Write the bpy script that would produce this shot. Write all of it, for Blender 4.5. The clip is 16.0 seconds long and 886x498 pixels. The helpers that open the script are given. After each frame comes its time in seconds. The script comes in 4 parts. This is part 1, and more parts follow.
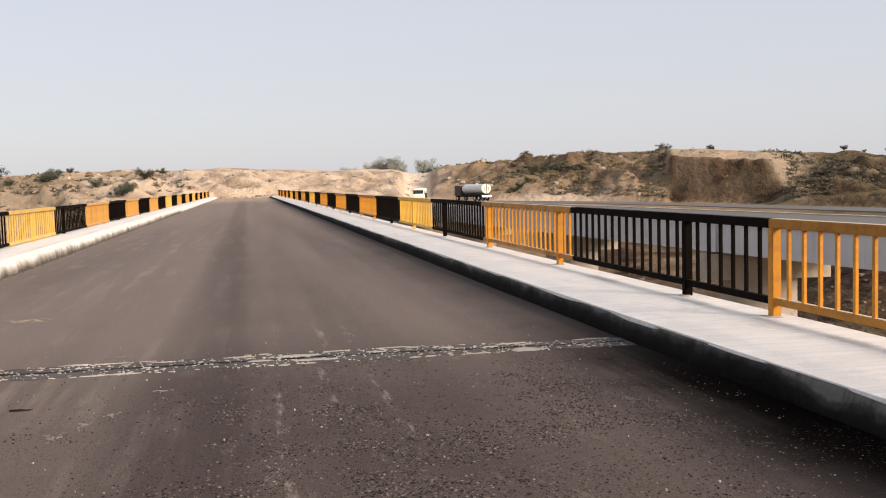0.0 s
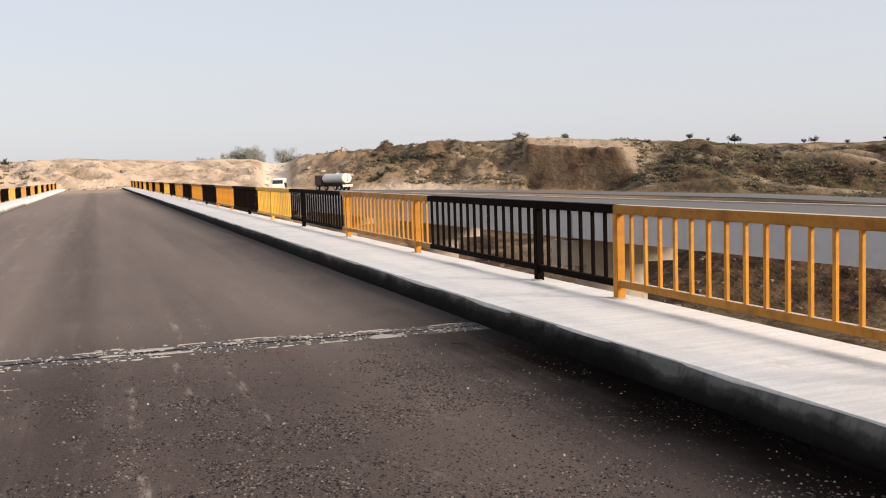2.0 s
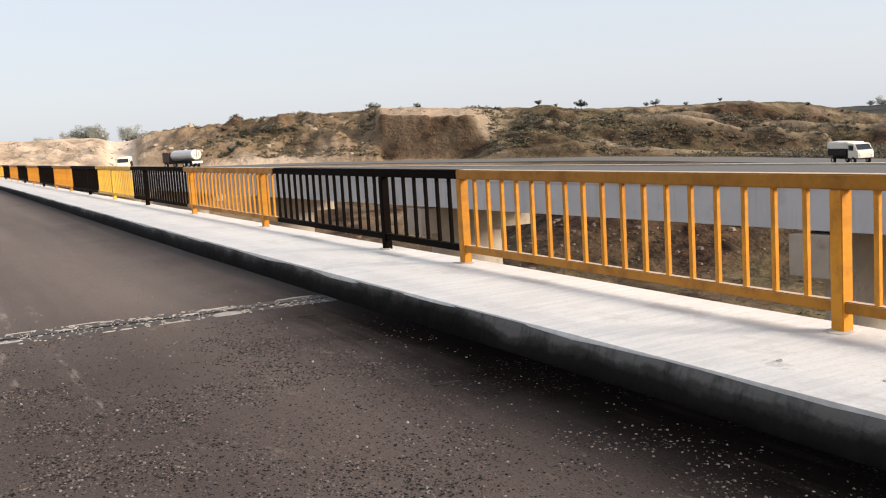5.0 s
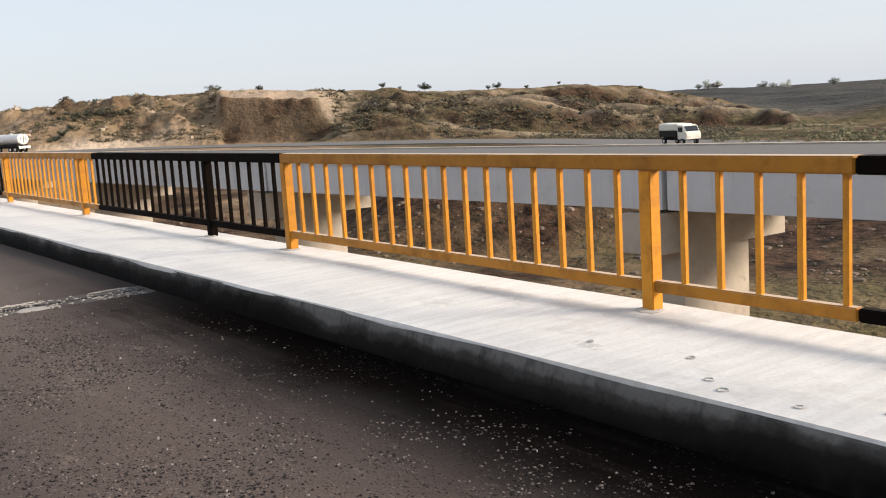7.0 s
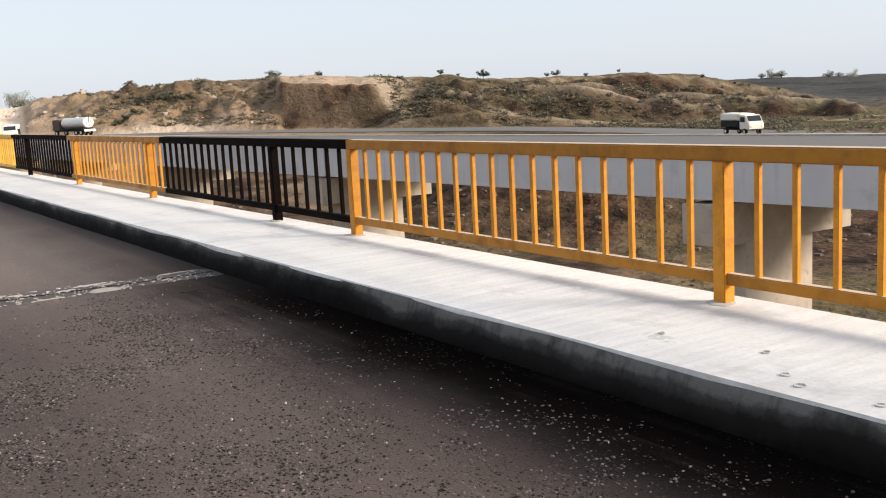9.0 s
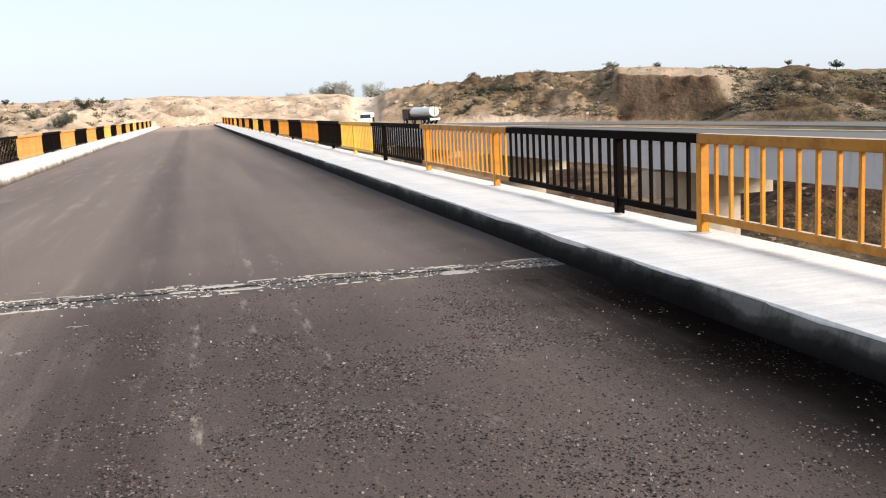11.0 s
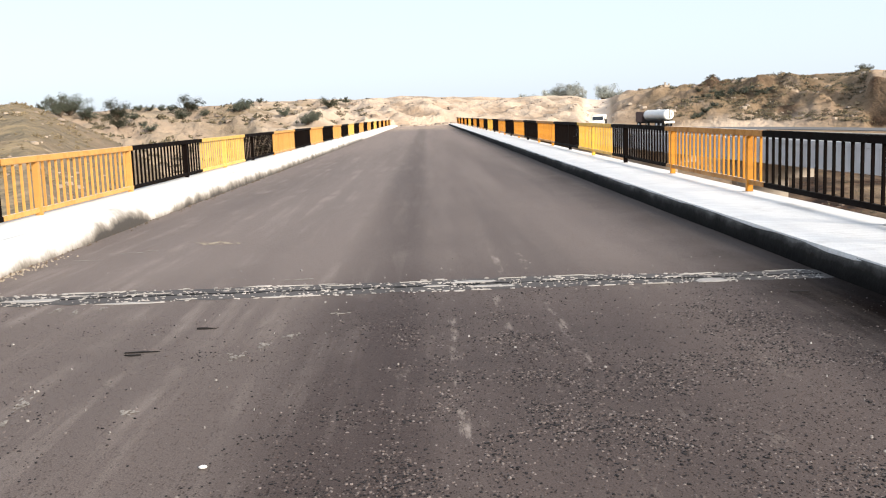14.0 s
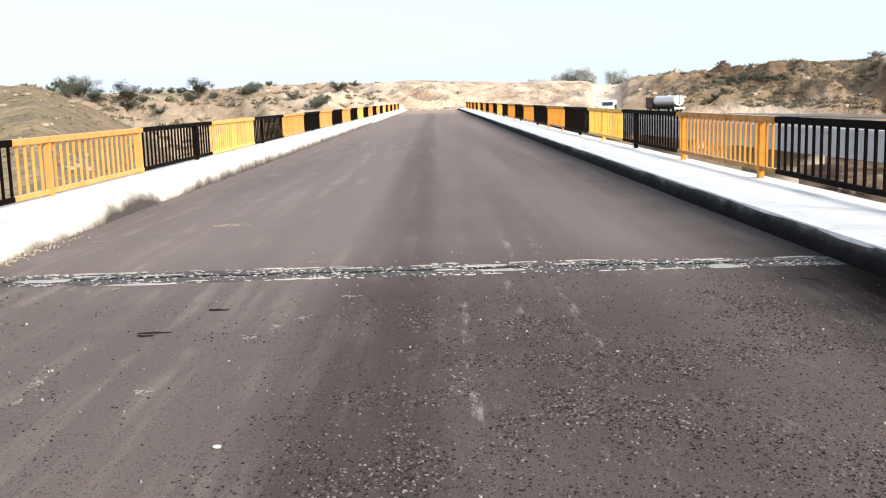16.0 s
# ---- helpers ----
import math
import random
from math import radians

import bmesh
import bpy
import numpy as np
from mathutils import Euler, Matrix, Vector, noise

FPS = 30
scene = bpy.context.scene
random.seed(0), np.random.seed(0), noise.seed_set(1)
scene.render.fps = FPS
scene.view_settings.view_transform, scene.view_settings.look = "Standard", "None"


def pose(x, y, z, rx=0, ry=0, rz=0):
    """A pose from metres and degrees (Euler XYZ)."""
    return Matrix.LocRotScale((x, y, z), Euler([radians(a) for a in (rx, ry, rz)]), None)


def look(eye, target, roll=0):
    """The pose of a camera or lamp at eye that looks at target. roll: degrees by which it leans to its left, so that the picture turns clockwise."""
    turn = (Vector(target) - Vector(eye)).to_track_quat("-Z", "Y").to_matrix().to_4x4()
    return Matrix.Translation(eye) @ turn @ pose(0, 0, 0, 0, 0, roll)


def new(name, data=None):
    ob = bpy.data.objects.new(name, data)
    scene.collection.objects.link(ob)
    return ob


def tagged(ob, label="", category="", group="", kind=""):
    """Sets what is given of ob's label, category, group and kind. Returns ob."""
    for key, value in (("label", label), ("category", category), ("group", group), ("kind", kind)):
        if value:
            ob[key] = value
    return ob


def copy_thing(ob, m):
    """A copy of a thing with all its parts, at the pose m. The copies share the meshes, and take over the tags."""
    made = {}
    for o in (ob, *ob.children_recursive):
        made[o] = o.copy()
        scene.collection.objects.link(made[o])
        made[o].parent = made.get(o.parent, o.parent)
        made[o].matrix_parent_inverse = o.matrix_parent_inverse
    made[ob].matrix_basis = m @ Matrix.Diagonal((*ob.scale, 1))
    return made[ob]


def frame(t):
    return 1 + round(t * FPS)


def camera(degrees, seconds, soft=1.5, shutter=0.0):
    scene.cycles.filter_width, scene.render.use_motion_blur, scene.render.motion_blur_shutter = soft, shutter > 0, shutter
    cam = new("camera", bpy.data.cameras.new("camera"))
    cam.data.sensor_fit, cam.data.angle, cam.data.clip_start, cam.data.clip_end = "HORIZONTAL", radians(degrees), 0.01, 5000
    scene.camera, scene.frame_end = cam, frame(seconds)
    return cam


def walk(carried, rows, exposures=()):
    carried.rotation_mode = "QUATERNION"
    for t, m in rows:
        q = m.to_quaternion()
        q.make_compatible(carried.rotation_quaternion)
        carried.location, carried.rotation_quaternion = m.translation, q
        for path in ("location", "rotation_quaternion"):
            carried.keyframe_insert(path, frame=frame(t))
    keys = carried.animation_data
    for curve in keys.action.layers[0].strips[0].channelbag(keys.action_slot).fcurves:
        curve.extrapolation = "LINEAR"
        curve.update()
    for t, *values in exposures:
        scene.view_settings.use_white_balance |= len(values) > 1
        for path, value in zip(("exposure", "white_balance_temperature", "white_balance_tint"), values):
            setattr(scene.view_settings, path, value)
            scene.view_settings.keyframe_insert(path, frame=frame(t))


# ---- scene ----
cam = camera(48.32, 16.0, 1.1)
# seconds, x, y, z, yaw, pitch, roll
ROWS = [
    (0.0, 0.036, 0.013, 1.564, -11.26, -3.83, 1.48),
    (0.5, 0.047, -0.016, 1.565, -14.15, -4.34, 1.46),
    (1.0, 0.072, -0.043, 1.564, -16.34, -4.14, 1.92),
    (1.5, 0.069, -0.073, 1.567, -17.92, -4.31, 1.63),
    (2.0, 0.065, -0.106, 1.565, -19.30, -4.69, 1.86),
    (2.5, 0.062, -0.130, 1.570, -20.61, -5.05, 2.00),
    (3.0, 0.076, -0.126, 1.560, -22.26, -4.93, 2.13),
    (5.5, 0.306, -0.022, 1.515, -29.69, -7.42, 3.16),
    (6.0, 0.408, 0.008, 1.502, -31.90, -7.90, 2.40),
    (6.5, 0.470, 0.005, 1.505, -33.66, -7.78, 2.70),
    (7.0, 0.482, -0.016, 1.511, -36.60, -8.29, 3.58),
    (7.5, 0.473, -0.034, 1.512, -38.28, -8.47, 3.41),
    (8.0, 0.465, -0.044, 1.518, -38.53, -8.68, 3.54),
    (8.2, 0.454, -0.040, 1.519, -38.09, -8.61, 3.48),
    (10.3, 0.354, 0.140, 1.524, -21.17, -8.70, 3.14),
    (10.5, 0.343, 0.109, 1.535, -19.23, -8.35, 3.19),
    (11.0, 0.304, 0.136, 1.533, -14.21, -8.34, 2.73),
    (11.5, 0.268, 0.140, 1.542, -10.54, -8.02, 3.15),
    (12.0, 0.208, 0.175, 1.539, -7.49, -8.15, 3.00),
    (12.5, 0.163, 0.199, 1.542, -5.20, -7.31, 2.77),
    (13.0, 0.127, 0.219, 1.538, -3.71, -6.77, 2.37),
    (13.5, 0.097, 0.237, 1.525, -2.09, -7.00, 1.91),
    (14.0, 0.069, 0.258, 1.518, -0.99, -7.70, 2.01),
    (14.5, 0.057, 0.274, 1.508, -0.59, -8.75, 1.98),
    (15.0, 0.050, 0.270, 1.509, -0.55, -8.78, 1.77),
    (15.5, 0.040, 0.264, 1.513, -0.48, -8.44, 1.56),
    (16.0, 0.040, 0.256, 1.510, -0.47, -8.57, 1.62),
]
EXPOSURES = [(0.0, -0.1, 6950, 17), (3.0, 0.0, 6850, 15), (5.5, 0.1, 6700, 13), (8.0, 0.1, 6600, 12), (10.5, 0.26, 6450, 12), (12.5, 0.31, 6350, 11), (14.5, 0.38, 6180, 10), (16.0, 0.45, 6080, 9)]
walk(cam, [(t, pose(x, y, z, 90 + pitch, roll, yaw)) for t, x, y, z, yaw, pitch, roll in ROWS], EXPOSURES)

# ---- world and sun ----
SUN_ELEV, SUN_AZ = 24.0, 136.0      # degrees; azimuth clockwise from +y
world = bpy.data.worlds.new("world")
scene.world = world
world.use_nodes = True
wn, wl = world.node_tree.nodes, world.node_tree.links
sky = wn.new("ShaderNodeTexSky")
sky.sky_type, sky.sun_disc = "NISHITA", False
sky.sun_elevation, sky.sun_rotation = radians(SUN_ELEV), radians(SUN_AZ)
sky.air_density, sky.dust_density, sky.ozone_density = 1.0, 1.5, 1.0
haze = wn.new("ShaderNodeMix")       # thin white haze over the whole sky
haze.data_type = "RGBA"
haze.inputs[0].default_value = 0.72
haze.inputs[7].default_value = (5.95, 6.55, 7.3, 1)
wl.new(sky.outputs["Color"], haze.inputs[6])
wl.new(haze.outputs[2], wn["Background"].inputs["Color"])
wn["Background"].inputs["Strength"].default_value = 0.13
sun = new("sun", bpy.data.lights.new("sun", "SUN"))
sun.data.energy, sun.data.angle, sun.data.color = 6.0, radians(18.0), (1.0, 0.88, 0.72)
sun_dir = Vector((math.sin(radians(SUN_AZ)) * math.cos(radians(SUN_ELEV)), math.cos(radians(SUN_AZ)) * math.cos(radians(SUN_ELEV)), math.sin(radians(SUN_ELEV))))
sun.matrix_world = look(sun_dir * 200, (0, 0, 0))


# ---- materials ----
class Nodes:
    """Short hand for building one node material."""

    def __init__(self, name, rough=0.8, metal=0.0):
        self.m = bpy.data.materials.new(name)
        self.m.use_nodes = True
        self.n, self.l = self.m.node_tree.nodes, self.m.node_tree.links
        self.b = self.n["Principled BSDF"]
        self.b.inputs["Roughness"].default_value = rough
        self.b.inputs["Metallic"].default_value = metal
        self.co = self.n.new("ShaderNodeTexCoord").outputs["Object"]

    def put(self, socket, value):
        if isinstance(value, bpy.types.NodeSocket):
            self.l.new(value, socket)
        else:
            socket.default_value = value

    def mapped(self, scale=(1, 1, 1), where=None):
        n = self.n.new("ShaderNodeMapping")
        self.l.new(where or self.co, n.inputs["Vector"])
        n.inputs["Scale"].default_value = scale
        return n.outputs["Vector"]

    def noise(self, scale, detail=4.0, rough=0.55, vec=None, distort=0.0):
        n = self.n.new("ShaderNodeTexNoise")
        self.l.new(vec or self.co, n.inputs["Vector"])
        n.inputs["Scale"].default_value, n.inputs["Detail"].default_value = scale, detail
        n.inputs["Roughness"].default_value, n.inputs["Distortion"].default_value = rough, distort
        return n.outputs["Fac"]

    def voronoi(self, scale, vec=None, out="Distance", feature="F1"):
        n = self.n.new("ShaderNodeTexVoronoi")
        n.feature = feature
        self.l.new(vec or self.co, n.inputs["Vector"])
        n.inputs["Scale"].default_value = scale
        return n.outputs[out]

    def ramp(self, fac, stops):
        n = self.n.new("ShaderNodeValToRGB")
        self.l.new(fac, n.inputs["Fac"])
        e = n.color_ramp.elements
        while len(e) < len(stops):
            e.new(0.5)
        for el, (p, c) in zip(e, stops):
            el.position = p
            el.color = (*c, 1) if isinstance(c, tuple) else (c, c, c, 1)
        return n.outputs["Color"]

    def mix(self, fac, a, b, mode="MIX"):
        n = self.n.new("ShaderNodeMix")
        n.data_type, n.blend_type = "RGBA", mode
        self.put(n.inputs[0], fac)
        self.put(n.inputs[6], (*a, 1) if isinstance(a, tuple) else a)
        self.put(n.inputs[7], (*b, 1) if isinstance(b, tuple) else b)
        return n.outputs[2]

    def math(self, op, a, b=0.0):
        n = self.n.new("ShaderNodeMath")
        n.operation = op
        self.put(n.inputs[0], a)
        self.put(n.inputs[1], b)
        return n.outputs[0]

    def axis(self, i, where=None):
        n = self.n.new("ShaderNodeSeparateXYZ")
        self.l.new(where or self.co, n.inputs[0])
        return n.outputs[i]

    def window(self, x, lo, hi, soft):
        """1 between lo and hi, falling to 0 over soft outside."""
        a = self.n.new("ShaderNodeMapRange")
        a.interpolation_type = "SMOOTHSTEP"
        self.put(a.inputs[0], x)
        a.inputs[1].default_value, a.inputs[2].default_value = lo - soft, lo
        b = self.n.new("ShaderNodeMapRange")
        b.interpolation_type = "SMOOTHSTEP"
        self.put(b.inputs[0], x)
        b.inputs[1].default_value, b.inputs[2].default_value = hi, hi + soft
        b.inputs[3].default_value, b.inputs[4].default_value = 1, 0
        return self.math("MULTIPLY", a.outputs[0], b.outputs[0])

    def random(self):
        return self.n.new("ShaderNodeObjectInfo").outputs["Random"]

    def bump(self, height, strength=0.4, distance=0.01):
        n = self.n.new("ShaderNodeBump")
        n.inputs["Strength"].default_value, n.inputs["Distance"].default_value = strength, distance
        self.l.new(height, n.inputs["Height"])
        self.l.new(n.outputs["Normal"], self.b.inputs["Normal"])

    def done(self, colour, rough=None):
        self.put(self.b.inputs["Base Color"], (*colour, 1) if isinstance(colour, tuple) else colour)
        if rough is not None:
            self.put(self.b.inputs["Roughness"], rough)
        return self.m


def asphalt_material():
    k = Nodes("asphalt", 0.8)
    k.b.inputs["Specular IOR Level"].default_value = 0.2
    x = k.axis(0)
    base = k.ramp(k.noise(0.35, 5, 0.6), [(0.3, (0.047, 0.038, 0.036)), (0.7, (0.082, 0.067, 0.062))])
    lanes = k.noise(1.0, 3, 0.5, k.mapped((0.8, 0.03, 1)))
    col = k.mix(k.ramp(lanes, [(0.42, 0.0), (0.62, 0.7)]), base, (0.094, 0.078, 0.071))
    track = k.window(k.math("ADD", x, k.math("MULTIPLY", k.noise(0.6, 4), 0.16)), -0.5, -0.15, 0.42)
    col = k.mix(k.math("MULTIPLY", track, 0.6), col, (0.031, 0.0215, 0.020))
    dusty = k.window(k.math("ADD", x, k.math("MULTIPLY", k.noise(0.5, 4), 1.2)), -6.0, -1.6, 3.0)
    col = k.mix(k.math("MULTIPLY", dusty, 0.45), col, (0.165, 0.147, 0.137))
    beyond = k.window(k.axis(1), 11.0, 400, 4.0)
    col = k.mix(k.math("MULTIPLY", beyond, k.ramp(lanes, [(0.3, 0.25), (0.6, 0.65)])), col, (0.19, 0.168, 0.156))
    # paler again far off: distance haze put into the asphalt colour
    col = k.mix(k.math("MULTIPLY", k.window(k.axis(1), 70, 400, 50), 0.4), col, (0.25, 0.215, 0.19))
    col = k.mix(k.math("MULTIPLY", track, k.math("SUBTRACT", 0.42, k.math("MULTIPLY", beyond, 0.16))), col, (0.036, 0.0255, 0.0235))
    # along the east kerb: bitumen stain, with kerb and railing shadow painted in
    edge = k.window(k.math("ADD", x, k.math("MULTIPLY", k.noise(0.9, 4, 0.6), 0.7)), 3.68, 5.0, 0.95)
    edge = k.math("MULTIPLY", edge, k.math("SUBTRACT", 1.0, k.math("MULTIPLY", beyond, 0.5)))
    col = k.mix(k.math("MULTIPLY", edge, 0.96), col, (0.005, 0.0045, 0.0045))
    # wider near stretch of the same stain and painted shadow
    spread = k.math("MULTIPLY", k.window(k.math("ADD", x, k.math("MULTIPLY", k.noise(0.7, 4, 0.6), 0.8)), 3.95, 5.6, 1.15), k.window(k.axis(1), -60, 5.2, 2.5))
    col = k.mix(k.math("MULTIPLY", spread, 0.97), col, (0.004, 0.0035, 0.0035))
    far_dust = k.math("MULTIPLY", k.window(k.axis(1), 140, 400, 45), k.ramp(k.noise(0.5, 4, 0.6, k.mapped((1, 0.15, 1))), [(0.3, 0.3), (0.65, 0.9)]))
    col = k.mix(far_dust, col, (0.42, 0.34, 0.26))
    # coarse open patches: small voids between the stones, their shade put into the colour
    coarse = k.ramp(k.noise(0.9, 4, 0.6), [(0.36, 0.25), (0.60, 1.0)])
    coarse = k.math("MULTIPLY", coarse, k.math("SUBTRACT", 1.0, k.math("MULTIPLY", dusty, 0.6)))
    coarse = k.math("MULTIPLY", coarse, k.math("SUBTRACT", 1.0, k.math("MULTIPLY", beyond, 0.7)))
    bent = k.mapped((1.0, 0.62, 1.0))
    cell = k.axis(0, k.voronoi(62, bent, "Color"))
    core = k.ramp(k.voronoi(62, bent), [(0.28, 1.0), (0.46, 0.0)])
    small = k.axis(1, k.voronoi(105, bent, "Color"))
    dot = k.ramp(k.voronoi(105, bent), [(0.26, 1.0), (0.42, 0.0)])
    pits = k.math("MAXIMUM", k.math("MULTIPLY", k.ramp(cell, [(0.16, 1.0), (0.2, 0.0)]), core), k.math("MULTIPLY", k.ramp(small, [(0.20, 1.0), (0.24, 0.0)]), dot))
    col = k.mix(k.math("MULTIPLY", pits, k.math("MULTIPLY", coarse, 0.8)), col, (0.006, 0.005, 0.005))
    dull = k.math("MAXIMUM", k.math("MAXIMUM", edge, spread), k.math("MULTIPLY", pits, coarse))
    k.put(k.b.inputs["Specular IOR Level"], k.math("SUBTRACT", 0.2, k.math("MULTIPLY", dull, 0.2)))
    grit = k.math("MAXIMUM", k.math("MULTIPLY", k.ramp(cell, [(0.92, 0.0), (0.95, 1.0)]), core), k.math("MULTIPLY", k.ramp(small, [(0.92, 0.0), (0.95, 1.0)]), dot))
    stones = k.mix(k.noise(60, 2), (0.10, 0.09, 0.083), (0.24, 0.22, 0.2))
    strew = k.math("SUBTRACT", coarse, k.math("MULTIPLY", edge, 0.6))
    col = k.mix(k.math("MULTIPLY", grit, k.math("MULTIPLY", strew, 0.8)), col, stones)
    # dust drawn out by tyres along the left-hand lane
    drawn = k.ramp(k.noise(1.0, 4, 0.6, k.mapped((4.5, 0.22, 1))), [(0.5, 0.0), (0.66, 1.0)])
    drawn = k.math("MULTIPLY", drawn, k.ramp(k.noise(0.7, 3), [(0.36, 0.0), (0.6, 1.0)]))
    col = k.mix(k.math("MULTIPLY", drawn, k.math("ADD", k.math("MULTIPLY", dusty, 0.5), 0.08)), col, (0.25, 0.228, 0.21))
    fine = k.ramp(k.noise(120, 3, 0.7), [(0.3, 0.55), (0.7, 1.4)])
    col = k.mix(1.0, col, fine, "MULTIPLY")
    specks = k.ramp(k.voronoi(15), [(0.03, 1.0), (0.07, 0.0)])
    rare = k.ramp(k.noise(2.3, 2), [(0.5, 0.0), (0.6, 0.9)])
    col = k.mix(k.math("MULTIPLY", specks, rare), col, (0.36, 0.34, 0.31))
    scuff = k.ramp(k.noise(1.6, 6, 0.78, k.mapped((2.2, 0.7, 1))), [(0.60, 0.0), (0.70, 1.0)])
    col = k.mix(k.math("MULTIPLY", k.math("MULTIPLY", scuff, k.math("SUBTRACT", 1.0, edge)), 0.5), col, (0.2, 0.185, 0.165))
    runs = k.ramp(k.noise(3.2, 5, 0.75, k.mapped((2.5, 0.55, 1))), [(0.5, 0.0), (0.62, 1.0)])
    for at, lo, hi, amount in ((0.205, 2.0, 8.6, 0.6), (0.75, 9.7, 11.2, 0.6), (1.02, 9.9, 10.9, 0.5), (1.0, 6.2, 8.3, 0.5), (0.6, 7.2, 8.5, 0.4)):
        drip = k.math("MULTIPLY", k.window(k.math("ADD", x, k.math("MULTIPLY", k.noise(6, 3), 0.05)), at + 0.01, at + 0.035, 0.035), k.window(k.axis(1), lo, hi, 0.3))
        col = k.mix(k.math("MULTIPLY", k.math("MULTIPLY", drip, runs), amount), col, (0.34, 0.315, 0.29))
    col = k.mix(1.0, col, (1.06, 0.96, 0.9), "MULTIPLY")
    h = k.math("SUBTRACT", k.math("MULTIPLY", k.noise(70, 3), 0.6), k.math("MULTIPLY", pits, 1.0))
    k.bump(h, 0.8, 0.008)
    return k.done(col)


def concrete_material(name, a, b, stain, bump=0.35, broom=0.0, spots=()):
    k = Nodes(name, 0.85)
    col = k.ramp(k.noise(1.1, 5, 0.6), [(0.3, a), (0.7, b)])
    blot = k.ramp(k.noise(2.2, 6, 0.7, k.mapped((1.0, 0.6, 1))), [(0.56, 0.0), (0.72, 1.0)])
    col = k.mix(k.math("MULTIPLY", blot, 0.55), col, stain)
    col = k.mix(k.math("MULTIPLY", k.ramp(k.noise(40, 3), [(0.5, 0.0), (0.75, 1.0)]), 0.3), col, stain)
    ragged = k.math("MULTIPLY", k.math("SUBTRACT", k.noise(9, 4, 0.7), 0.5), 0.22)
    for x, y, w, d in spots:                           # soft ragged patches in the stain colour
        sx = k.window(k.math("ADD", k.axis(0), ragged), x - w / 2, x + w / 2, w * 0.8)
        sy = k.window(k.math("ADD", k.axis(1), k.math("MULTIPLY", ragged, 2.0)), y - d / 2, y + d / 2, d * 0.7)
        col = k.mix(k.math("MULTIPLY", k.math("MULTIPLY", sx, sy), 0.6), col, stain)
    h = k.noise(30, 5)
    if broom:
        sweep = k.noise(1.0, 3, 0.6, k.mapped((1.2, 14, 1)))
        col = k.mix(k.math("MULTIPLY", k.ramp(sweep, [(0.42, 0.0), (0.6, 1.0)]), broom), col, stain)
        h = k.math("ADD", h, sweep)
    k.bump(h, bump, 0.008)
    return k.done(col)


def girder_material(name, a, b, stain):
    k = Nodes(name, 0.85)
    col = k.ramp(k.noise(0.5, 5, 0.6), [(0.3, a), (0.7, b)])
    drips = k.ramp(k.noise(1.0, 5, 0.7, k.mapped((1, 1.6, 0.12))), [(0.52, 0.0), (0.68, 1.0)])
    col = k.mix(k.math("MULTIPLY", drips, 0.55), col, stain)
    blot = k.ramp(k.noise(0.8, 6, 0.7), [(0.58, 0.0), (0.72, 1.0)])
    col = k.mix(k.math("MULTIPLY", blot, 0.5), col, stain)
    k.bump(k.noise(14, 5), 0.3, 0.01)
    return k.done(col)


def kerb_material():
    k = Nodes("bitumen_stained_kerb", 0.9)
    k.b.inputs["Specular IOR Level"].default_value = 0.08
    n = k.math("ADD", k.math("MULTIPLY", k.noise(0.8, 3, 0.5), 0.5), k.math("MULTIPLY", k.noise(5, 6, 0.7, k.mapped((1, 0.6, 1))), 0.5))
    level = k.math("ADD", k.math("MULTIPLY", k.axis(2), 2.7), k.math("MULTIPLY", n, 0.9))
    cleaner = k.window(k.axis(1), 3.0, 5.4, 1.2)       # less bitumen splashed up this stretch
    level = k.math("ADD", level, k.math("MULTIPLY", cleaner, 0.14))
    # bitumen black, deepened so the shade on this face is in the colour
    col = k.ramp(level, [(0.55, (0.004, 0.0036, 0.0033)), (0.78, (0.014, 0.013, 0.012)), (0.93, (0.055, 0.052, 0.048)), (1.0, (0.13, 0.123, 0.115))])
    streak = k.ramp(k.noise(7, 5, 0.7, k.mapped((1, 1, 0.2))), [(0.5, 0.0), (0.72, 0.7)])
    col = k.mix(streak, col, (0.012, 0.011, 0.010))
    k.bump(k.noise(24, 5), 0.5, 0.012)
    return k.done(col)


def left_kerb_material():
    k = Nodes("limewashed_kerb", 0.85)
    n = k.noise(1.1, 5, 0.7)
    level = k.math("ADD", k.math("MULTIPLY", k.axis(2), 4.5), k.math("ADD", k.math("MULTIPLY", n, 2.0), k.math("MULTIPLY", k.noise(7, 5, 0.7), 0.25)))
    muddy = k.math("ADD", k.math("MULTIPLY", k.window(k.axis(1), 14.0, 15.6, 0.9), 0.9), k.math("MULTIPLY", k.window(k.axis(1), 18.6, 70, 1.6), 0.45))
    level = k.math("SUBTRACT", level, k.math("ADD", muddy, 0.2))
    col = k.ramp(k.math("MULTIPLY", level, 0.5), [(0.26, (0.05, 0.042, 0.035)), (0.46, (0.24, 0.21, 0.175)), (0.72, (0.68, 0.655, 0.61))])
    k.bump(k.noise(14, 5), 0.5, 0.012)
    return k.done(col)


